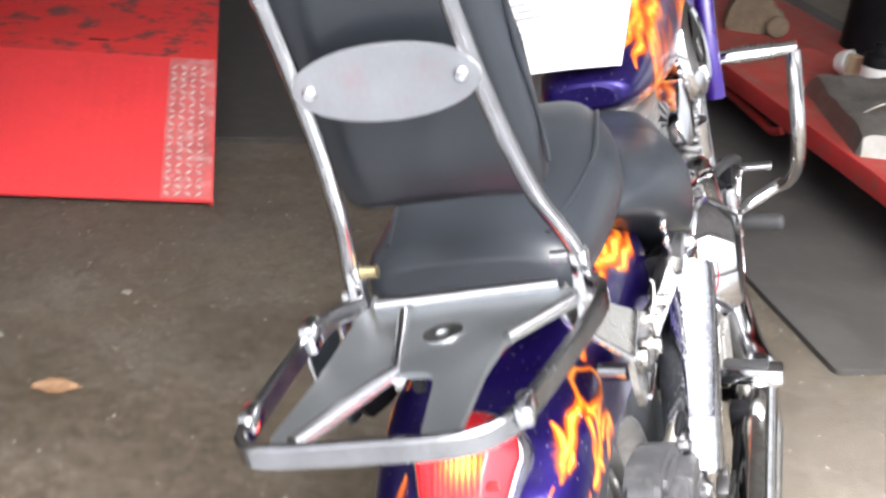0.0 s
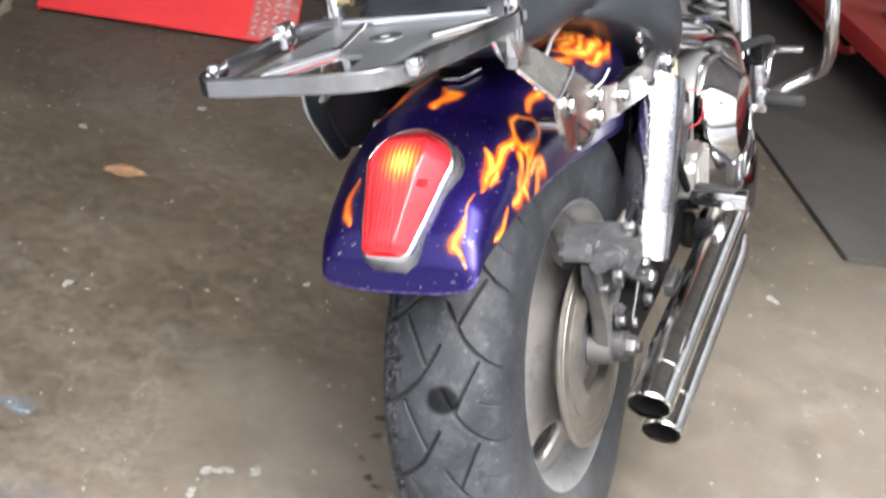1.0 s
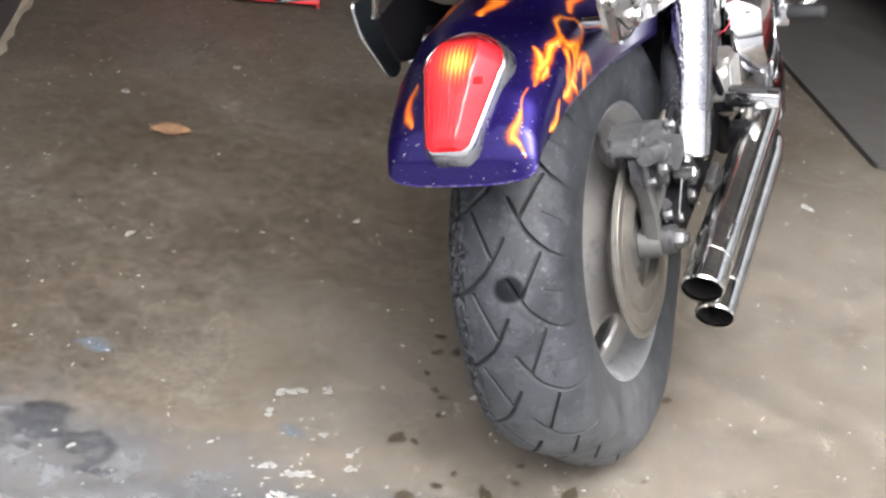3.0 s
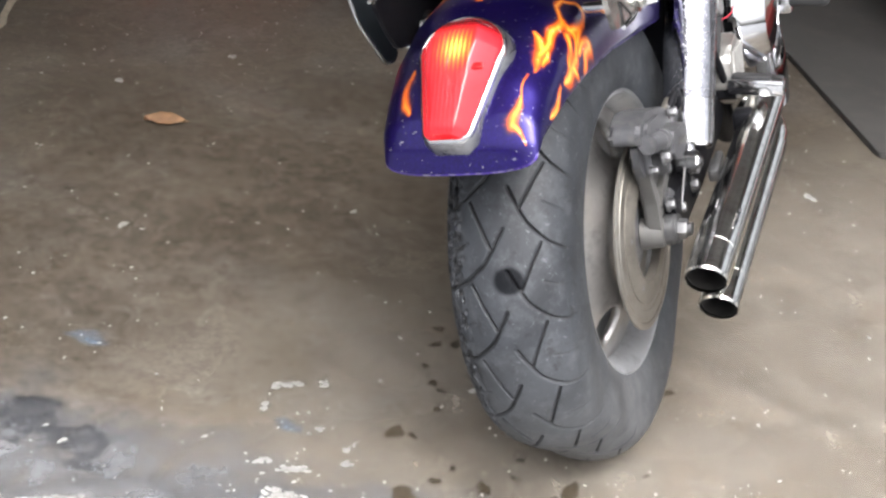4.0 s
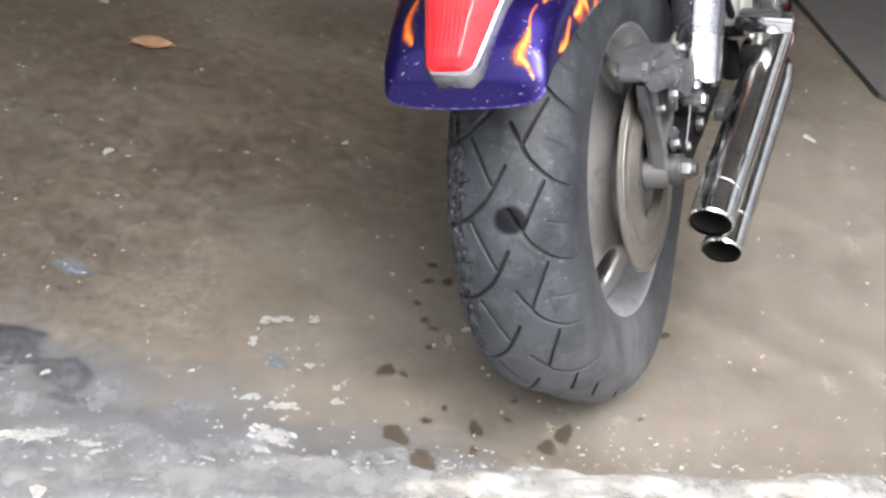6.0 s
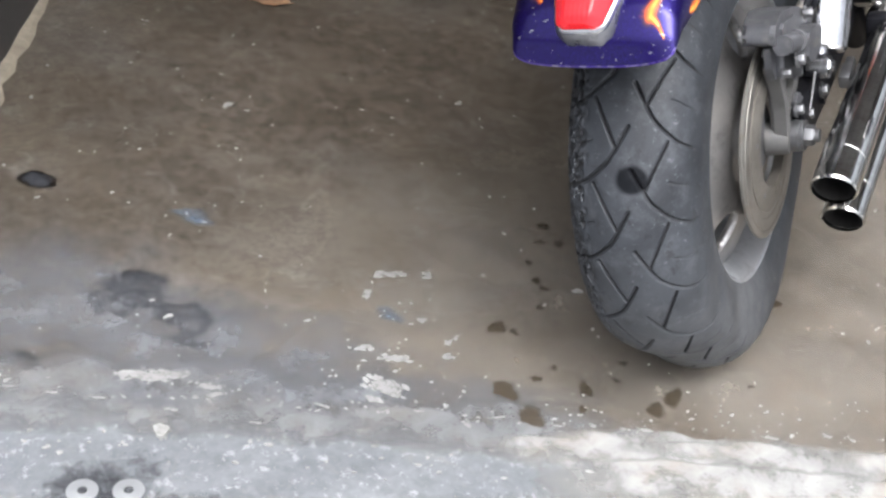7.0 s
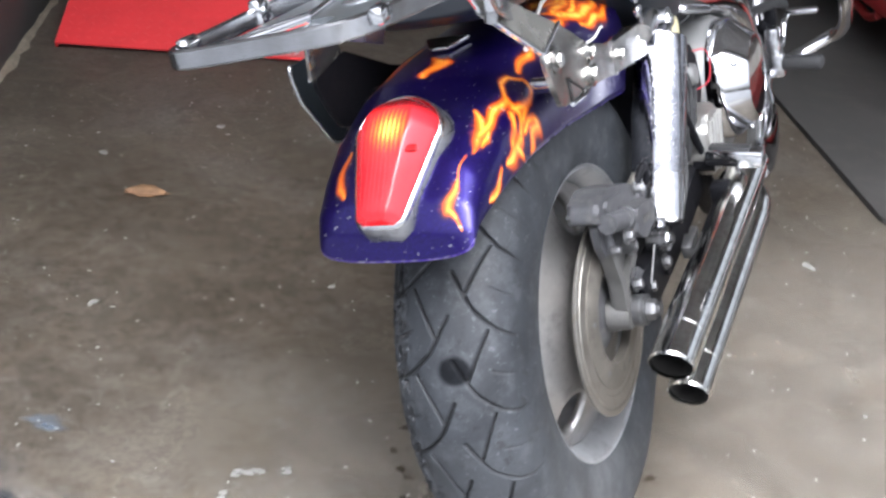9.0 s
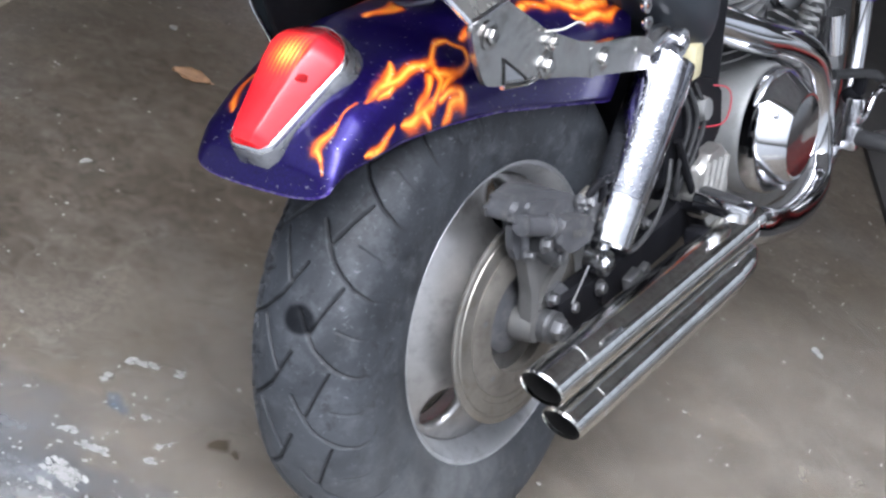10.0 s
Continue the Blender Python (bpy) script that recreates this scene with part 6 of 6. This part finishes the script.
def front_end():
    """Front wheel, fork and bars, which stand ahead of all that is seen."""
    # the bars are turned to the stand's side
    turn = Matrix.Translation((-0.05, 1.50, 0)) @ pose(0, 0, 0, 0, 0, 40) @ Matrix.Translation((0, -1.45, 0))
    fw = empty("front_wheel", Matrix(), "", "")
    fw.parent = bike
    c = turn @ Matrix.Translation((0, 1.80, 0.31)) @ pose(0, 0, 0, 0, 90, 0)
    bm = bmesh.new()
    turned(bm, [(0.24, -0.05), (0.28, -0.058), (0.302, -0.035), (0.31, 0.0), (0.302, 0.035), (0.28, 0.058), (0.24, 0.05)], 72, c, True)
    part("front_tyre", bm, RUBBER, fw)
    bm = bmesh.new()
    turned(bm, [(0.02, -0.02), (0.225, -0.02), (0.245, -0.045), (0.245, 0.045), (0.225, 0.02), (0.02, 0.02)], 72, c, True)
    part("front_rim", bm, ALU_WHEEL, fw)
    for s in (-1, 1):
        bm = bmesh.new()
        tube(bm, [turn @ Vector(p) for p in ((0.10 * s, 1.80, 0.31), (0.10 * s, 1.44, 0.92))], 0.024, 16)
        part("fork_leg", bm, CHROME, bike, "chrome fork leg")
    bm = bmesh.new()
    tube(bm, [turn @ p for p in curve([(-0.40, 0.98, 1.06), (-0.30, 1.12, 1.08), (-0.10, 1.26, 1.02), (0.10, 1.26, 1.02), (0.30, 1.12, 1.08), (0.40, 0.98, 1.06)], 6)], 0.0125, 12)
    part("handlebar", bm, CHROME, bike, "wide chrome handlebar")


front_end()

# ---------------------------------------------------------------- small things
def paper():
    bm = bmesh.new()
    n = 12
    rows = []
    for i in range(n + 1):
        row = []
        for j in range(n + 1):
            x, y = (i / n - 0.5) * 0.216, (j / n) * 0.28
            row.append((x, y, 0.004 * math.sin(x * 22 + 1) * math.sin(y * 14) - 0.1 * x * x * 4))
        rows.append(row)
    skin(bm, rows, False, False)
    ob = part("paper_sheet", bm, surface("white_paper", (0.70, 0.70, 0.71), 0.8, 0, 0.03, 6, 80, 0.05), None, "printed white work sheet lying on the tank", sharp=80)
    ob.matrix_world = BIKE @ pose(-0.065, 0.505, 0.822, 20.5, 0, 0)
    s = ob.modifiers.new("thickness", "SOLIDIFY")
    s.thickness = 0.0006
    tagged(ob, category="paper")
    rng = random.Random(3)
    for k in range(11):
        bm = bmesh.new()
        w = rng.uniform(0.02, 0.06)
        x0 = -0.09 + rng.uniform(0, 0.03)
        x, y, high = x0 + w / 2, 0.02 + k * 0.022, rng.uniform(0.002, 0.005)
        block(bm, pose(x, y, 0.004 * math.sin(x * 22 + 1) * math.sin(y * 14) - 0.4 * x * x + 0.0022, 0, 46 * x, 0), (w, high, 0.0008), 0)
        part("text_line", bm, INK, ob, "faint grey bar of print")


paper()


def leaf():
    bm = bmesh.new()
    rows = []
    for i in range(15):
        t = i / 14
        w = 0.017 * math.sin(math.pi * t) ** 0.8 * (1 + 0.15 * math.sin(t * 21)) + 0.0006
        rows.append([(0.085 * (t - 0.5), w * s, 0.004 + 0.007 * abs(s) ** 1.5 + 0.006 * math.sin(t * 3.1) * s) for s in (-1, -0.5, 0, 0.5, 1)])
    skin(bm, rows, False, False)
    ob = part("fallen_leaf", bm, LEAF, None, "dry curled brown leaf on the concrete", sharp=80)
    ob.matrix_world = pose(*LEAF_AT, 0.001, 0, 0, 24)
    s = ob.modifiers.new("thickness", "SOLIDIFY")
    s.thickness = 0.0007
    tagged(ob, category="leaf")
    bm = bmesh.new()
    tube(bm, [(-0.044, 0, 0.004), (0, 0.0, 0.0045), (0.05, 0.004, 0.006)], 0.0011, 6)
    part("midrib", bm, LEAF, ob)


LEAF_AT = (-1.105, 0.53)
leaf()


def stain(name, x, y, rx, ry, turn, material, label, seed=0, z=0.0012, hollow=0.0):
    """An irregular soaked patch on the floor, thinning to its rim, or a ring if hollow."""
    rng = random.Random(seed)
    n, rings = 36, 7
    ph = [rng.uniform(0, 6.28) for _ in range(4)]
    co, fade = [(0, 0, 0)], [0.0 if hollow else 1.0]
    for k in range(1, rings + 1):
        f = k / rings
        for j in range(n):
            a = 2 * math.pi * j / n
            w = 1 + 0.16 * math.sin(2 * a + ph[0]) + 0.12 * math.sin(3 * a + ph[1]) + 0.09 * math.sin(5 * a + ph[2]) + 0.05 * math.sin(9 * a + ph[3])
            co.append((math.cos(a) * rx * f * w, math.sin(a) * ry * f * w, 0))
            fade.append(math.exp(-((f - hollow) / 0.2) ** 2) if hollow else 1 - f ** 2.2)
    faces = [(0, 1 + j, 1 + (j + 1) % n) for j in range(n)]
    for k in range(rings - 1):
        for j in range(n):
            a, b = 1 + k * n + j, 1 + k * n + (j + 1) % n
            faces.append((a, a + n, b + n, b))
    me = bpy.data.meshes.new(name)
    me.from_pydata(co, [], faces)
    me.attributes.new("fade", "FLOAT", "POINT").data.foreach_set("value", fade)
    me.materials.append(material)
    ob = new(name, me)
    ob.matrix_world = pose(x, y, z, 0, 0, turn)
    tagged(ob, label, "stain", kind="structure")
    return ob


for k, (x, y, rx, ry, turn, hollow) in enumerate(((-0.729, -0.394, 0.060, 0.054, 20, 0.72), (-0.634, -0.391, 0.044, 0.040, 10, 0.7), (-0.735, -0.385, 0.062, 0.050, 25, 0), (-0.645, -0.39, 0.05, 0.04, 40, 0), (-0.722, -0.400, 0.034, 0.028, 0, 0.55), (-0.600, -0.430, 0.040, 0.020, 30, 0))):
    stain("stain", x, y, rx, ry, turn, SOOT, "dark smudged swirl on the concrete", 70 + k, 0.0011 + 0.0002 * k, hollow)
stain("stain", -1.024, -0.248, 0.034, 0.032, 0, SOOT, "small black blot on the concrete", 3)
stain("stain", -1.026, -0.247, 0.028, 0.026, 0, SOOT, "small black blot on the concrete", 4, 0.0016)
stain("stain", -1.022, -0.246, 0.030, 0.028, 30, SOOT, "small black blot on the concrete", 41, 0.0019)
stain("stain", -1.025, -0.249, 0.026, 0.025, 60, SOOT, "small black blot on the concrete", 42, 0.0022)
stain("stain", -0.77, -0.184, 0.042, 0.024, 20, BLUE, "small blue paint stain", 5)
stain("stain", -0.52, -0.70, 0.11, 0.075, 30, SOOT, "dark stain round two white washers", 6, -0.0008)
stain("stain", -0.535, -0.705, 0.06, 0.045, 30, SOOT, "dark stain round two white washers", 12, -0.0006)
stain("stain", -0.42, -0.665, 0.06, 0.04, 30, SOOT, "dark stain beside two white washers", 13, -0.0006)
stain("stain", -0.400, -0.222, 0.028, 0.018, 0, BLUE, "small blue paint stain", 7)
stain("stain", -0.525, -0.487, 0.020, 0.012, 40, CHALK, "pale cement smear along the threshold", 16)
stain("stain", -0.601, -0.513, 0.064, 0.021, 34, CHALK, "pale cement smear along the threshold", 8)
stain("stain", -0.590, -0.508, 0.045, 0.012, 34, CHALK, "pale cement smear along the threshold", 14, 0.0016)
stain("stain", -0.335, -0.36, 0.036, 0.018, -10, CHALK, "pale cement smear along the threshold", 9)
stain("stain", -0.333, -0.362, 0.026, 0.013, -10, CHALK, "pale cement smear along the threshold", 15, 0.0016)
for k, (x, y, r) in enumerate(((-0.307, 0.119, 0.017), (-0.295, 0.074, 0.016), (-0.268, 0.089, 0.019), (-0.287, 0.011, 0.012), (-0.259, -0.024, 0.015), (-0.240, -0.036, 0.013), (-0.228, -0.081, 0.012), (-0.261, -0.161, 0.026), (-0.236, -0.155, 0.013),
                               (-0.195, -0.276, 0.034), (-0.170, -0.230, 0.014), (-0.158, -0.194, 0.010), (-0.105, -0.211, 0.022), (-0.092, -0.253, 0.013), (-0.072, -0.171, 0.010), (-0.078, -0.130, 0.010), (0.006, -0.160, 0.030), (-0.006, -0.196, 0.026), (-0.144, -0.303, 0.036), (0.092, -0.074, 0.008), (0.076, 0.141, 0.016))):
    stain("stain", x, y, r * 0.72, r * 0.5, k * 40, OIL, "brown oil drip on the concrete", 20 + k, 0.0014 + 0.0003 * (k % 4))


def on_room(u, v):
    p = ROOM @ Vector((u, v, 0))
    return p.x, p.y


# worn, brown and paler zones of the floor and the apron, laid along the doorway
for k, (u, v, rx, ry, mat, label, z) in enumerate((
        (-0.95, -0.02, 0.34, 0.2, GREY, "bluish grey worn patch of concrete", 0.0008),
        (-0.80, -0.08, 0.50, 0.14, GREY, "bluish grey worn strip by the threshold", 0.0009),
        (-0.60, -0.17, 0.45, 0.06, GREY, "bluish grey worn strip by the threshold", 0.001),
        # darker brown patches over the inner floor
        (-0.70, 0.95, 0.40, 0.30, BROWN, "brown damp patch on the concrete", 0.0007),
        (-0.25, 1.15, 0.35, 0.22, BROWN, "brown damp patch on the concrete", 0.0006),
        (-0.80, 0.52, 0.45, 0.30, BROWN, "brown damp patch on the concrete", 0.00065),
        (-0.30, 0.75, 0.50, 0.35, BROWN, "brown damp patch on the concrete", 0.00055),
        (-0.88, 0.20, 0.32, 0.20, BROWN, "brown damp patch on the concrete", 0.00075),
        # these patches lighten the floor's colour where too much shade fell
        (0.55, 0.42, 0.60, 0.50, WORN_LIT, "pale worn concrete beside the pipes", 0.00025),
        (0.35, 0.02, 0.75, 0.26, WORN_LIT, "pale worn concrete inside the doorway", 0.0004),
        (-0.22, 0.09, 0.50, 0.32, WORN_LIT, "pale worn concrete inside the doorway", 0.0003),
        (-0.10, -0.10, 0.62, 0.15, WORN_LIT, "pale worn concrete at the threshold", 0.00045),
        (0.80, 0.55, 0.50, 0.55, WORN_LIT, "pale worn concrete beside the mat", 0.0002),
        (0.30, -0.46, 0.80, 0.26, PALE, "pale worn cement on the apron", -0.0014),
        (0.12, -0.33, 0.50, 0.15, PALE, "pale worn cement on the apron", -0.0012),
        (0.00, -0.275, 0.34, 0.085, PALE, "pale worn cement on the apron", -0.0010),
        (1.3, -0.5, 0.7, 0.3, PALE, "pale worn cement on the apron", -0.0013))):
    stain("stain", *on_room(u, v), rx, ry, 28.1, mat, label, 60 + k, z)


# a film of cement washed over the seam between slab and apron
for k, (u, v, rx, ry) in enumerate(((-0.98, -0.22, 0.2, 0.075), (-0.78, -0.2, 0.22, 0.085), (-0.56, -0.215, 0.2, 0.07), (-0.36, -0.22, 0.2, 0.055), (-0.14, -0.245, 0.2, 0.035), (0.08, -0.245, 0.2, 0.035), (0.32, -0.245, 0.22, 0.04))):
    stain("stain", *on_room(u, v), rx, ry, 28.1 + 3 * math.sin(k * 2.3), SEAM if u < -0.3 else PALE, "blue-grey cement film over the threshold" if u < -0.3 else "pale cement film over the threshold", 300 + k, 0.00085 + 0.00006 * k)


# crumbled pale spots where the slab meets the apron
spots = random.Random(77)
for k in range(34):
    stain("stain", *on_room(-1.0 + 0.057 * k + spots.uniform(-0.03, 0.03), -0.215 + spots.gauss(0, 0.012)), spots.uniform(0.006, 0.020), spots.uniform(0.003, 0.008), 28 + spots.uniform(-15, 15), CHALK if k % 3 else PALE, "crumbled pale spot along the threshold", 200 + k, 0.001 + 0.0001 * (k % 5))


def flake(bm, x, y, r, rng, z=0.0022, stretch=1.0, turn=0.0):
    """One chip of paint with a ragged rim."""
    z = z - 0.0012 + 0.0008 * rng.random()
    n = 12
    p1, p2 = rng.uniform(0, 6.28), rng.uniform(0, 6.28)
    c, s = math.cos(turn), math.sin(turn)
    vs = []
    for k in range(n):
        a = 2 * math.pi * k / n
        d = r * (0.85 + 0.2 * math.sin(2 * a + p1) + 0.16 * math.sin(3 * a + p2) + rng.uniform(-0.09, 0.09))
        px, py = d * math.cos(a) * stretch, d * math.sin(a)
        vs.append(bm.verts.new((x + px * c - py * s, y + px * s + py * c, z)))
    lo = [bm.verts.new((v.co.x, v.co.y, z - 0.003)) for v in vs]
    bm.faces.new(vs)
    for k in range(n):
        bm.faces.new((lo[k], lo[(k + 1) % n], vs[(k + 1) % n], vs[k]))


def paint_ring():
    """The flaking white ring left by a tin, and the smears below it."""
    bm = bmesh.new()
    rng = random.Random(11)
    # (x, y, length, width, turn): strokes of paint still holding, each broken into chips
    for x, y, long, wide, turn in ((-0.449, -0.139, 0.048, 0.014, 35), (-0.401, -0.106, 0.012, 0.020, 20), (-0.451, -0.202, 0.012, 0.022, 20), (-0.358, -0.207, 0.012, 0.012, 0), (-0.350, -0.302, 0.046, 0.012, 30),
                                   (-0.334, -0.359, 0.058, 0.026, 10), (-0.398, -0.305, 0.020, 0.010, 30), (-0.290, -0.256, 0.014, 0.009, 40), (-0.336, -0.390, 0.026, 0.010, 10), (-0.303, -0.222, 0.004, 0.040, -15)):
        c, s = math.cos(radians(turn)), math.sin(radians(turn))
        stain("stain", x, y, long * 0.62, wide * 0.72, turn, CHALK, "worn white paint smear on the concrete", int(-x * 1000), 0.0017)
        for k in range(max(4, int(long * wide / 0.00003))):
            u, v = rng.uniform(-0.5, 0.5) * long, rng.uniform(-0.5, 0.5) * wide
            flake(bm, x + u * c - v * s, y + u * s + v * c, rng.uniform(0.0014, 0.0042), rng, 0.0022, 1.6, radians(turn) + rng.uniform(-0.5, 0.5))
    for k in range(22):
        flake(bm, rng.gauss(-0.37, 0.05), rng.gauss(-0.27, 0.07), rng.uniform(0.001, 0.0028), rng, 0.0024, 1.6, rng.uniform(0, 3))
    ob = part("paint_ring", bm, FLAKE, None, "flaking white paint ring on the concrete", smooth=False)
    tagged(ob, category="paint mark", kind="stuff")


paint_ring()


def loose_flecks():
    """Chips and crumbs strewn over the floor."""
    rng = random.Random(21)
    bm = bmesh.new()
    for k in range(560):
        u, v = rng.uniform(-1.1, 1.0), rng.uniform(-0.2, 2.0)
        p = ROOM @ Vector((u, v, 0))
        flake(bm, p.x, p.y, abs(rng.gauss(0, 0.0012)) + 0.0006, rng, 0.0024, rng.uniform(1, 2.2), rng.uniform(0, 3))
    for k in range(760):
        u, v = rng.uniform(-1.1, 1.0), -0.225 + rng.gauss(0.0, 0.05)
        p = ROOM @ Vector((u, v, 0))
        flake(bm, p.x, p.y, abs(rng.gauss(0, 0.0010)) + 0.0005, rng, 0.0026 if v > DOOR else 0.0006, rng.uniform(1, 2.5), rng.uniform(0, 1.2))
    for x, y, r in ((-0.60, 0.40, 0.006), (-1.31, 0.66, 0.009), (-0.93, 0.13, 0.008), (-0.196, -0.011, 0.006), (0.185, 0.98, 0.012), (-1.18, 0.93, 0.009), (-0.654, -0.403, 0.005), (-0.527, -0.585, 0.010)):
        flake(bm, x, y, r, rng, 0.003, 1.5, rng.uniform(0, 3))
    ob = part("paint_chips", bm, FLAKE, None, "scattered white paint chips and crumbs on the concrete", smooth=False)
    tagged(ob, category="debris", kind="stuff")


loose_flecks()


def washer(x, y):
    bm = bmesh.new()
    turned(bm, [(0.006, 0), (0.0185, 0), (0.0185, 0.002), (0.016, 0.003), (0.006, 0.003)], 30, Matrix(), True)
    ob = part("washer", bm, surface("galvanised_washer", (0.30, 0.305, 0.31), 0.5, 0.3, 0.1, 40, 200, 0.1), None, "pale flat washer lying on the apron")
    ob.matrix_world = pose(x, y, -0.002)
    return tagged(ob, category="washer", group="washers on the apron")


washer(-0.542, -0.713)
washer(-0.498, -0.684)


def clutter():
    """Parts lying on the side lift."""
    z = SIDE_TOP
    # crumpled sheet-metal cover
    bm = bmesh.new()
    rows = []
    for k in range(34):
        t = k / 33 * 2 - 1
        row = []
        for j in range(30):
            x = j / 29 * 2 - 1
            edge = (1 - abs(t) ** 9) * (1 - abs(x) ** 9)
            dent = 0.030 * noise.noise(Vector((x * 2.1, t * 2.4, 3.0))) + 0.012 * abs(noise.noise(Vector((x * 6.0, t * 5.0, 8.0))))
            row.append((x * 0.21, t * 0.31, max(0.0, edge) ** 0.35 * (0.075 + dent)))
        rows.append(row)
    skin(bm, rows, False, False)
    ob = part("metal_cover", bm, surface("dusty_galvanised", (0.30, 0.285, 0.265), 0.38, 0.7, 0.25, 8, 90, 0.2, ((0.24, 0.17, 0.11), 0.75)), None, "dusty dented sheet-metal cover on the lift", sharp=30)
    ob.matrix_world = ROOM @ pose(1.60, 2.04, z, 0, 0, -14)
    tagged(ob, category="cover")
    bm = bmesh.new()
    tube(bm, curve([(-0.19, -0.14, 0.05), (-0.12, -0.15, 0.105), (-0.02, -0.11, 0.118), (0.06, -0.01, 0.112)], 5), 0.004, 8)
    part("wire_hoop", bm, STEEL, ob)
    # tin with a white band
    bm = bmesh.new()
    turned(bm, [(0, 0), (0.045, 0), (0.046, 0.003), (0.046, 0.11), (0.043, 0.115), (0.02, 0.125), (0.02, 0.15), (0, 0.15)], 32)
    tin = part("spray_bottle", bm, BLACK, None, "black bottle with a white label on the lift")
    tin.matrix_world = ROOM @ pose(1.735, 2.42, z)
    tagged(tin, category="bottle")
    bm = bmesh.new()
    turned(bm, [(0.0466, 0.015), (0.0470, 0.016), (0.0470, 0.075), (0.0466, 0.076)], 32)
    part("label_band", bm, WHITE, tin, "plain white label")
    bm = bmesh.new()
    turned(bm, [(0, 0), (0.03, 0), (0.042, 0.02), (0.045, 0.045), (0.041, 0.047), (0.03, 0.025), (0, 0.02)], 28)
    cup = part("plastic_cup", bm, WHITE, None, "grubby white plastic cup lying on the lift")
    cup.matrix_world = ROOM @ pose(1.68, 2.56, z + 0.045, 80, 0, 30)
    tagged(cup, category="cup")
    bm = bmesh.new()
    turned(bm, [(0, 0), (0.02, 0), (0.022, 0.01), (0.022, 0.08), (0, 0.085)], 20)
    spool = part("wooden_peg", bm, surface("pale_wood", (0.5, 0.38, 0.24), 0.6), None, "pale wooden dowel standing on the lift")
    spool.matrix_world = ROOM @ pose(1.715, 2.52, z, 0, 0, 0)
    tagged(spool, category="dowel")
    # jack frame at the far end
    jack = empty("floor_jack", ROOM @ pose(1.62, 3.1, z, 0, 0, -20), "grubby brown steel jack on the lift", "jack")
    rust = surface("grubby_brown_steel", (0.2, 0.15, 0.1), 0.6, 0.3, 0.3, 10, 100, 0.3, ((0.08, 0.09, 0.06), 0.6))
    bm = bmesh.new()
    sheet(bm, rounded([(-0.10, 0.0), (0.12, 0.0), (0.09, 0.09), (0.02, 0.17), (-0.05, 0.16), (-0.09, 0.08)], 0.02), 0.10, pose(0, 0, 0, 90, 0, 0), 0.006)
    part("body", bm, rust, jack)
    for s in (-1, 1):
        bm = bmesh.new()
        turned(bm, [(0, -0.01), (0.035, -0.01), (0.04, -0.005), (0.04, 0.005), (0.035, 0.01), (0, 0.01)], 28, pose(0.09, 0.07 * s, 0.04, 90, 0, 0))
        part("wheel", bm, rust, jack)
    bm = bmesh.new()
    tube(bm, [(0.02, -0.02, 0.13), (0.12, -0.05, 0.32)], 0.012, 12)
    part("lever", bm, rust, jack)
    # black drums behind
    for x, y, r, h in ((1.95, 2.9, 0.16, 0.55), (2.1, 2.45, 0.14, 0.5)):
        bm = bmesh.new()
        turned(bm, [(0, 0), (r * 0.96, 0), (r, 0.02), (r, h * 0.33), (r * 1.02, h * 0.34), (r, h * 0.36), (r, h * 0.97), (r * 0.96, h), (0, h)], 48)
        drum = part("plastic_drum", bm, BLACK, None, "black plastic drum standing behind the lift")
        drum.matrix_world = ROOM @ pose(x + 0.12, y, 0.014)
        tagged(drum, category="drum", group="drums behind the lift")


clutter()
